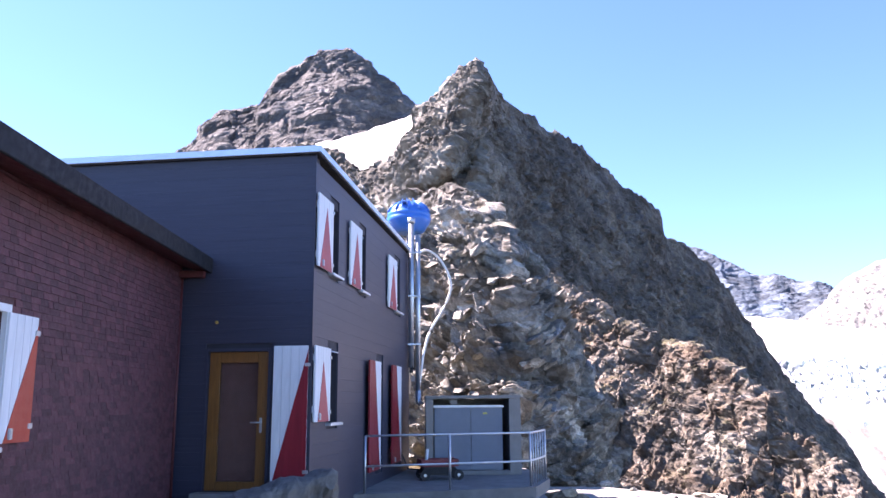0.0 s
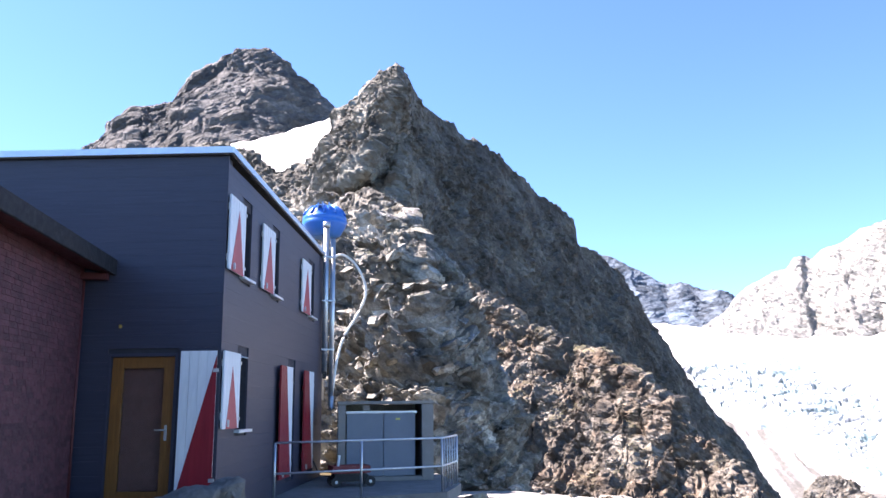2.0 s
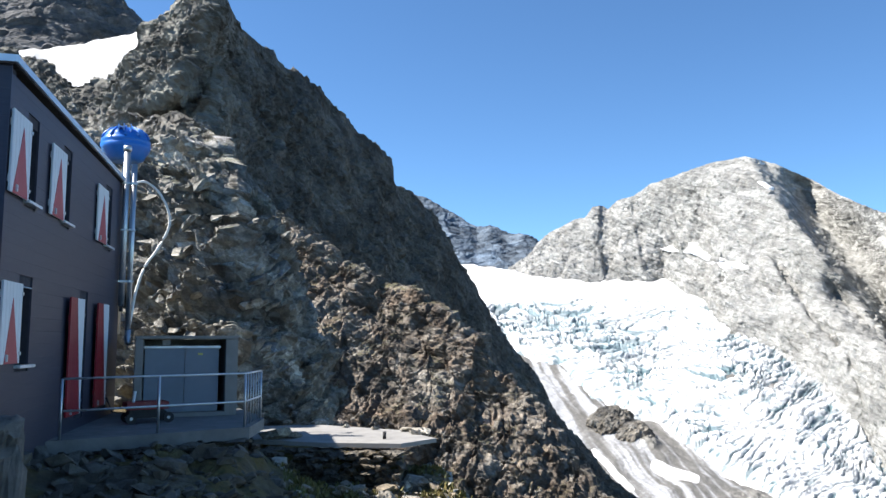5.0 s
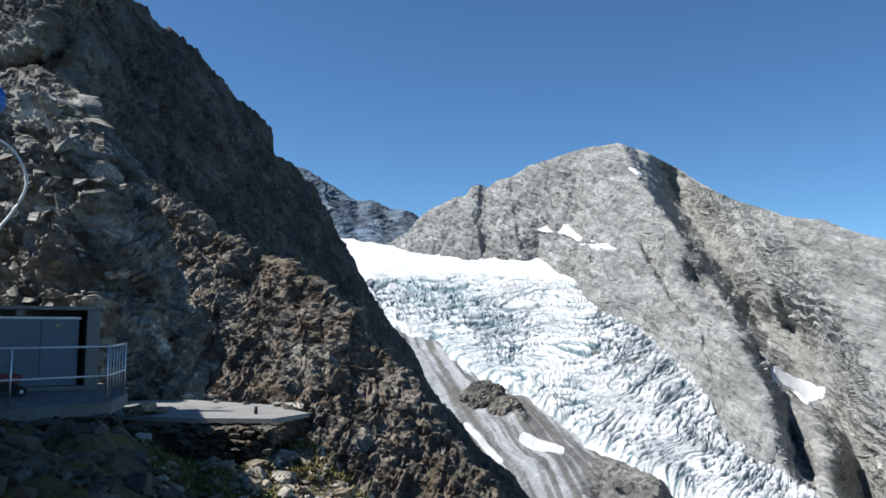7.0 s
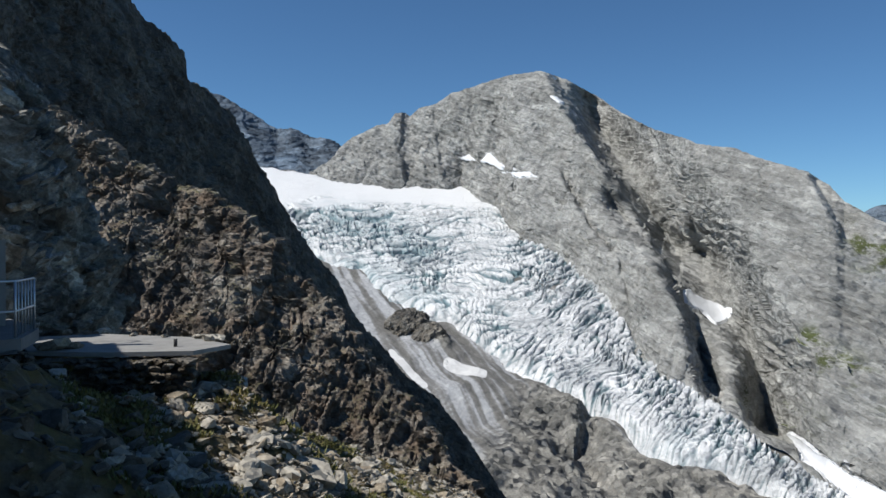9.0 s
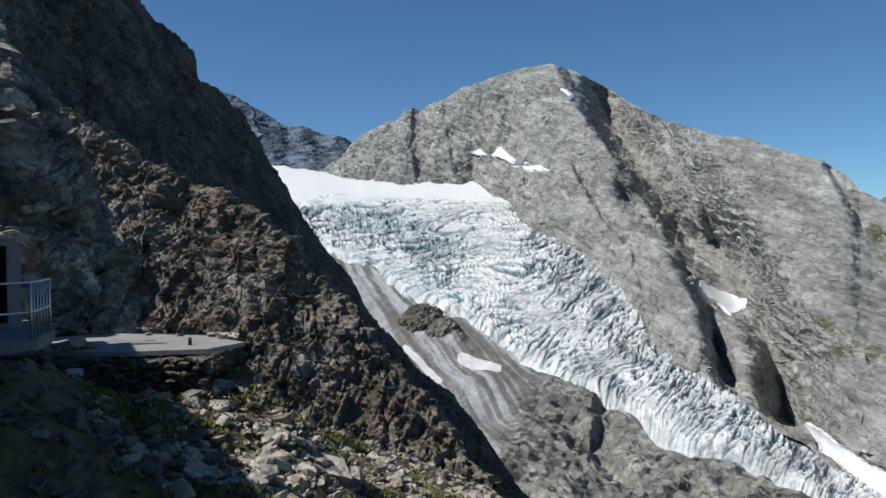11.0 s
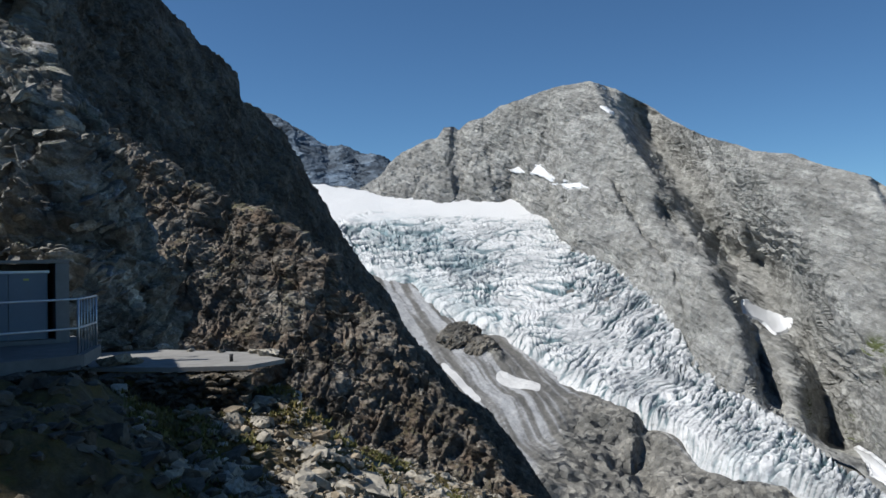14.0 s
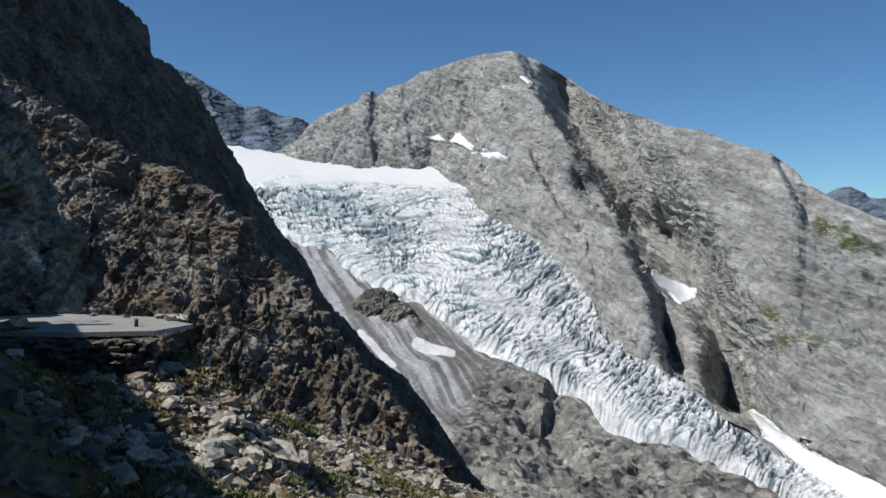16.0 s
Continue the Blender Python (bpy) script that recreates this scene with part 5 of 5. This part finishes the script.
def wall_of_stones(name, p0, p1, top0, top1, low, thick, label, size=0.32, seed=1):
    """A dry stone wall: a core and courses of stones on its face, towards the viewer's side of p0 to p1."""
    rnd = random.Random(seed)
    a, b = Vector((*p0, 0)), Vector((*p1, 0))
    d = (b - a).normalized()
    n = Vector((d.y, -d.x, 0))
    core = bmesh.new()
    vs = []
    for q, top in ((a, top0), (b, top1)):
        for o in (0, thick):
            for z in (low, top - 0.08):
                vs.append(core.verts.new((*(q - n * (o + 0.1)).xy, z)))
    bmesh.ops.convex_hull(core, input=core.verts)
    ob = part(name, core, SOIL)
    length = (b - a).length
    z = low
    while z < max(top0, top1):
        u = rnd.uniform(0, 0.15)
        h = size * rnd.uniform(0.5, 0.75)
        while u < length:
            w = size * rnd.uniform(0.8, 1.7)
            top = top0 + (top1 - top0) * min(1, (u + w / 2) / length)
            if z + h * 0.5 < top:
                deep = thick if z + h * 1.4 > top else 0.3
                s = new("stone", rnd.choice(WALLED))
                w, hh = w * rnd.uniform(0.7, 1.25), h * rnd.uniform(0.7, 1.5)
                c = a + d * (u + w / 2) - n * (deep / 2 + rnd.uniform(-0.22, 0.06))
                s.matrix_world = Matrix.LocRotScale((c.x, c.y, z + h * rnd.uniform(0.3, 0.55)), Euler((rnd.uniform(-0.12, 0.12), rnd.uniform(-0.2, 0.2), math.atan2(d.y, d.x) + rnd.uniform(-0.3, 0.3))), (w * 1.2, (deep + 0.12) * 1.15, hh * 1.9))
                s.parent = ob
            u += w * 0.82
        z += h * 0.72
    return tagged(ob, label, "stone wall", kind="structure")


# the mortared parapet before the door: a lumpy body with a worn sloping top
ends = np.linspace(0, 1, 46)[:, None]
ring = np.linspace(0, 2 * math.pi, 41)[None, :]
cx, sx = np.cos(ring), np.sin(ring)
across = 0.36 * np.sign(cx) * np.abs(cx) ** 0.45 * np.ones_like(ends)
height = np.sign(sx) * np.abs(sx) ** 0.45 * np.ones_like(ends)
cap = np.clip(np.minimum(ends, 1 - ends) / 0.05, 0, 1) ** 0.4 * np.ones_like(ring)
way = np.array([1.65, 0.95])
way_len = np.linalg.norm(way)
side_n = np.array([way[1], -way[0]]) / way_len
top = EYE - 1.17 + 0.42 * ends
mid, half = (top - 0.9) / 2, (top + 0.9) / 2
g = np.stack([-2.85 + way[0] * ends + side_n[0] * across * cap, 9.0 + way[1] * ends + side_n[1] * across * cap, mid + half * height * (0.4 + 0.6 * cap)], -1)
p = g.reshape(-1, 3)
ca, cb, ce = cells(p / (0.34, 0.34, 0.22), 131)
on_face = smooth(height * np.ones_like(ends), 0.95, 0.75).ravel()
n = normals(g)
push = (0.05 * fbm(p / 0.3, 4, 0.6, 133) + on_face * (0.10 * ca + 0.07 * cb - 0.05 * (ce < 0.1))).reshape(g.shape[:2])
centre = np.stack([-2.85 + way[0] * ends + 0 * ring, 9.0 + way[1] * ends + 0 * ring, mid + 0 * ring], -1)
n = np.where(((g - centre) * n).sum(-1, keepdims=True) < 0, -n, n)
tagged(grid_mesh("parapet_wall", g + n * push[..., None], MORTARED), "low mortared stone parapet with a worn sloping top before the door", "stone wall", kind="structure")
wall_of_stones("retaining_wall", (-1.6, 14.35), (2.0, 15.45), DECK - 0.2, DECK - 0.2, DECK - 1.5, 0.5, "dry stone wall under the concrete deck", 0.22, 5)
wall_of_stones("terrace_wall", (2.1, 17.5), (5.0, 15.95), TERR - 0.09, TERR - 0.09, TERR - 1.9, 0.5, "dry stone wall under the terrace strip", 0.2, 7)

# stones of the slope: the nearest as pieces, the rest joined
slope = bpy.data.objects["slope"]
rnd = random.Random(12)


def ground_at(x, y):
    i = (x + 20) / 60 * 299
    j = (y + 20) / 70 * 299
    return float(SLOPE[int(round(i)), int(round(j)), 2])


count = 0
while count < 300:
    x, y = rnd.uniform(3.5, 12.5), rnd.uniform(9, 21)
    if y > 15.6 + 0.3 * max(0, 6 - x) and x < 6.6 or y < 7 + 0.3 * x:
        continue
    s = min(0.55, 0.16 * rnd.paretovariate(2.2))
    ob = new("stone", SHAPES[count % len(SHAPES)])
    ob.matrix_world = Matrix.LocRotScale((x, y, ground_at(x, y) + 0.12 * s), Euler((rnd.uniform(-0.5, 0.5), rnd.uniform(-0.5, 0.5), rnd.uniform(0, 6.3))), (s * rnd.uniform(0.8, 1.3), s * rnd.uniform(0.8, 1.2), s * rnd.uniform(0.7, 1.1)))
    ob.parent = slope
    count += 1


# broken slabs that stick out of the outcrop, lying with its layers
outcrop = bpy.data.objects["rock_outcrop"]
SLABS = dressed(ROCK_NEAR)
rs = random.Random(31)
nu, nv = OUTCROP.shape[:2]
for i in range(280):
    u, v = rs.randrange(60, 252), rs.randrange(60, nv - 12)
    c = Vector(OUTCROP[u, v])
    s = min(0.8, 0.25 * rs.paretovariate(1.9))
    ob = new("slab", SLABS[i % len(SLABS)])
    ob.matrix_world = Matrix.LocRotScale(c + Vector((0, 0.3 * s, -0.12 * s)), Euler((rs.gauss(0.15, 0.25), rs.gauss(-0.3, 0.3), rs.gauss(0, 0.9))), (s * rs.uniform(1.1, 1.8), s * rs.uniform(0.8, 1.3), s * rs.uniform(0.6, 1.1)))
    ob.parent = outcrop


def strew(name, parent, count, place, smallest, label, most=0.9, alpha=1.7, seed=3, material=STONES, shapes=SHAPES):
    """Many stones joined into one mesh."""
    rnd = random.Random(seed)
    forms = []
    for me in shapes:
        co = np.empty(len(me.vertices) * 3, np.float32)
        me.vertices.foreach_get("co", co)
        forms.append((co.reshape(-1, 3), [tuple(f.vertices) for f in me.polygons]))
    verts, faces, n = [], [], 0
    for i in range(count):
        x, y, z = place(rnd)
        s = min(most, smallest * rnd.paretovariate(alpha))
        co, fs = forms[i % len(forms)]
        m = np.array(Euler((rnd.uniform(-0.6, 0.6), rnd.uniform(-0.6, 0.6), rnd.uniform(0, 6.3))).to_matrix())
        verts.append((co * (s * rnd.uniform(0.8, 1.3), s, s * rnd.uniform(0.7, 1.1))) @ m.T + (x, y, z + 0.1 * s))
        faces += [tuple(v + n for v in f) for f in fs]
        n += len(co)
    me = bpy.data.meshes.new(name)
    me.from_pydata(np.concatenate(verts).tolist(), [], faces)
    me.materials.append(material)
    ob = new(name, me)
    ob.parent = parent
    return tagged(ob, label, "rubble", kind="stuff")


def on_slope(rnd):
    while True:
        x, y = rnd.uniform(2.5, 24), rnd.uniform(9, 33)
        if rnd.random() < 16 / max(16, math.hypot(x, y)) and not (y > 16.2 and x < 6.0) and noise.noise((x * 0.42, y * 0.42, 3.0)) + 0.5 * noise.noise((x * 1.3, y * 1.3, 7.0)) < rnd.uniform(-0.2, 0.36):
            return x, y, ground_at(x, y)


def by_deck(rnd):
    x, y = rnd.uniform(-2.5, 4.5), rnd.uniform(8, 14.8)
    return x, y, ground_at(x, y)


strew("rubble", None, 9500, on_slope, 0.1, "grey broken stones strewn over the slope", 0.5, 2.0)
strew("rubble", None, 15000, on_slope, 0.045, "small grey broken stones among the grass", 0.16, 1.6, 8, STONES, PEBBLES)
strew("rubble", None, 900, by_deck, 0.12, "loose stones under the deck, darkened in colour for its shade", 0.5, 1.7, 3, SHADYSTONES)

# tufts of grass
rnd = np.random.RandomState(4)
verts, faces = [], []
n = 0
for i in range(24000):
    x, y = rnd.uniform(2.5, 16), rnd.uniform(10, 26)
    if noise.noise((x * 0.42, y * 0.42, 3.0)) + 0.5 * noise.noise((x * 1.3, y * 1.3, 7.0)) < -0.02 or (y > 16.3 and x < 5.6):
        continue
    z = ground_at(x, y) - 0.02
    for b in range(6):
        a, lean, h, w = rnd.uniform(0, 6.28), rnd.uniform(0.03, 0.1), rnd.uniform(0.05, 0.13), 0.026
        px, py = x + rnd.normal(0, 0.07), y + rnd.normal(0, 0.07)
        c, s_ = math.cos(a), math.sin(a)
        verts += [(px - w * s_, py + w * c, z), (px + w * s_, py - w * c, z), (px + lean * c, py + lean * s_, z + h)]
        faces.append((n, n + 1, n + 2))
        n += 3
me = bpy.data.meshes.new("grass")
me.from_pydata(verts, [], faces)
k = Nodes("alpine_grass", 0.8)
me.materials.append(k.base(k.blend(0.6, k.ramp(k.noise(0.6, 4, 0.6), (0.35, (0.17, 0.12, 0.03)), (0.6, (0.09, 0.11, 0.025))), k.ramp(k.island(), (0.0, (0.06, 0.08, 0.02)), (1.0, (0.22, 0.17, 0.05))))))
tagged(new("grass", me), "yellow-green tufts of alpine grass among the stones", "grass", kind="stuff")

# small things on the terrace
tagged(part("marker_post", tube([(5.0, 17.0, TERR), (5.0, 17.0, TERR + 0.16)], 0.04, 8), BLACK), "short dark post on the terrace edge", "post")
rnd = random.Random(9)
for x, y, s in ((3.5, 20.9, 0.35), (3.9, 20.6, 0.25), (4.3, 20.7, 0.42), (4.75, 19.6, 0.2), (5.3, 18.9, 0.25), (2.75, 17.9, 0.7), (3.15, 17.95, 0.45), (6.0, 17.6, 0.5), (5.9, 18.2, 0.35)):
    ob = new("boulder", SHAPES[rnd.randrange(14)])
    ob.matrix_world = Matrix.LocRotScale((x, y, TERR + 0.14 * s), Euler((0.2 * rnd.random(), 0.2, 6 * rnd.random())), (s * 1.2, s, s * 0.9))
    tagged(ob, "loose grey boulder at the terrace edge", "boulder", "boulders on the terrace")

for x, y, s in ((6.7, 13.9, 0.95), (7.35, 14.1, 0.6), (9.1, 16.75, 0.55), (10.9, 17.65, 0.6), (6.06, 14.5, 0.4), (7.85, 15.45, 0.42), (5.35, 14.9, 0.45), (8.3, 14.9, 0.5)):
    ob = new("boulder", SHAPES[rnd.randrange(14)])
    ob.matrix_world = Matrix.LocRotScale((x, y, ground_at(x, y) + 0.1 * s), Euler((0.3 * rnd.random(), 0.35, 6 * rnd.random())), (s * 1.3, s, s * 0.8))
    tagged(ob, "large grey boulder among the stones of the slope", "boulder", "boulders on the slope")

# shingles of the older hut: those nearest as pieces, the rest joined
red_wall = [o for o in red.children if o.name.startswith("wall")][0]
rnd = random.Random(21)


def shingle_points(y, w, z, h, lift):
    """Eight corners of one tapered shingle on the wall, its thick end down."""
    return [(0.001, y, z), (lift + 0.016, y, z), (lift + 0.016, y + w, z), (0.001, y + w, z), (0.001, y, z + h), (0.006, y, z + h), (0.006, y + w, z + h), (0.001, y + w, z + h)]


SIDES = [(0, 1, 2, 3), (7, 6, 5, 4), (0, 4, 5, 1), (1, 5, 6, 2), (2, 6, 7, 3), (3, 7, 4, 0)]
verts, faces, placed = [], [], 0
z, row = -0.9, 0
while z < FL + 2.08:
    y = -9.0 - rnd.uniform(0, 0.2)
    while y < -0.06:
        w = rnd.uniform(0.09, 0.22)
        y1 = min(y + w, -0.03)
        if not (y1 > hole[0] - 0.08 and y < hole[1] + 0.08 and z + 0.12 > hole[2] - 0.06 and z < hole[3] + 0.08) and y1 - y > 0.03:
            pts = shingle_points(y + 0.002, y1 - y - 0.004, z + rnd.uniform(-0.004, 0.004) + 0.006 * math.sin(y * 2.1 + row), min(0.085, FL + 2.075 - z), rnd.uniform(0.0, 0.006))
            if -4.85 < y < -3.0 and placed < 300:
                me = bpy.data.meshes.new("shingle")
                me.from_pydata(pts, [], SIDES)
                me.materials.append(SHINGLE)
                ob = new("shingle", me)
                ob.parent = red_wall
                placed += 1
            else:
                faces += [tuple(v + len(verts) for v in f) for f in SIDES]
                verts += pts
        y = y1 if y1 > y else y + w
    z += 0.072
    row += 1
me = bpy.data.meshes.new("shingles")
me.from_pydata(verts, [], faces)
me.materials.append(SHINGLES)
ob = new("shingles", me)
ob.parent = red_wall
tagged(ob, "weathered red-brown shingles in uneven rows", kind="stuff")
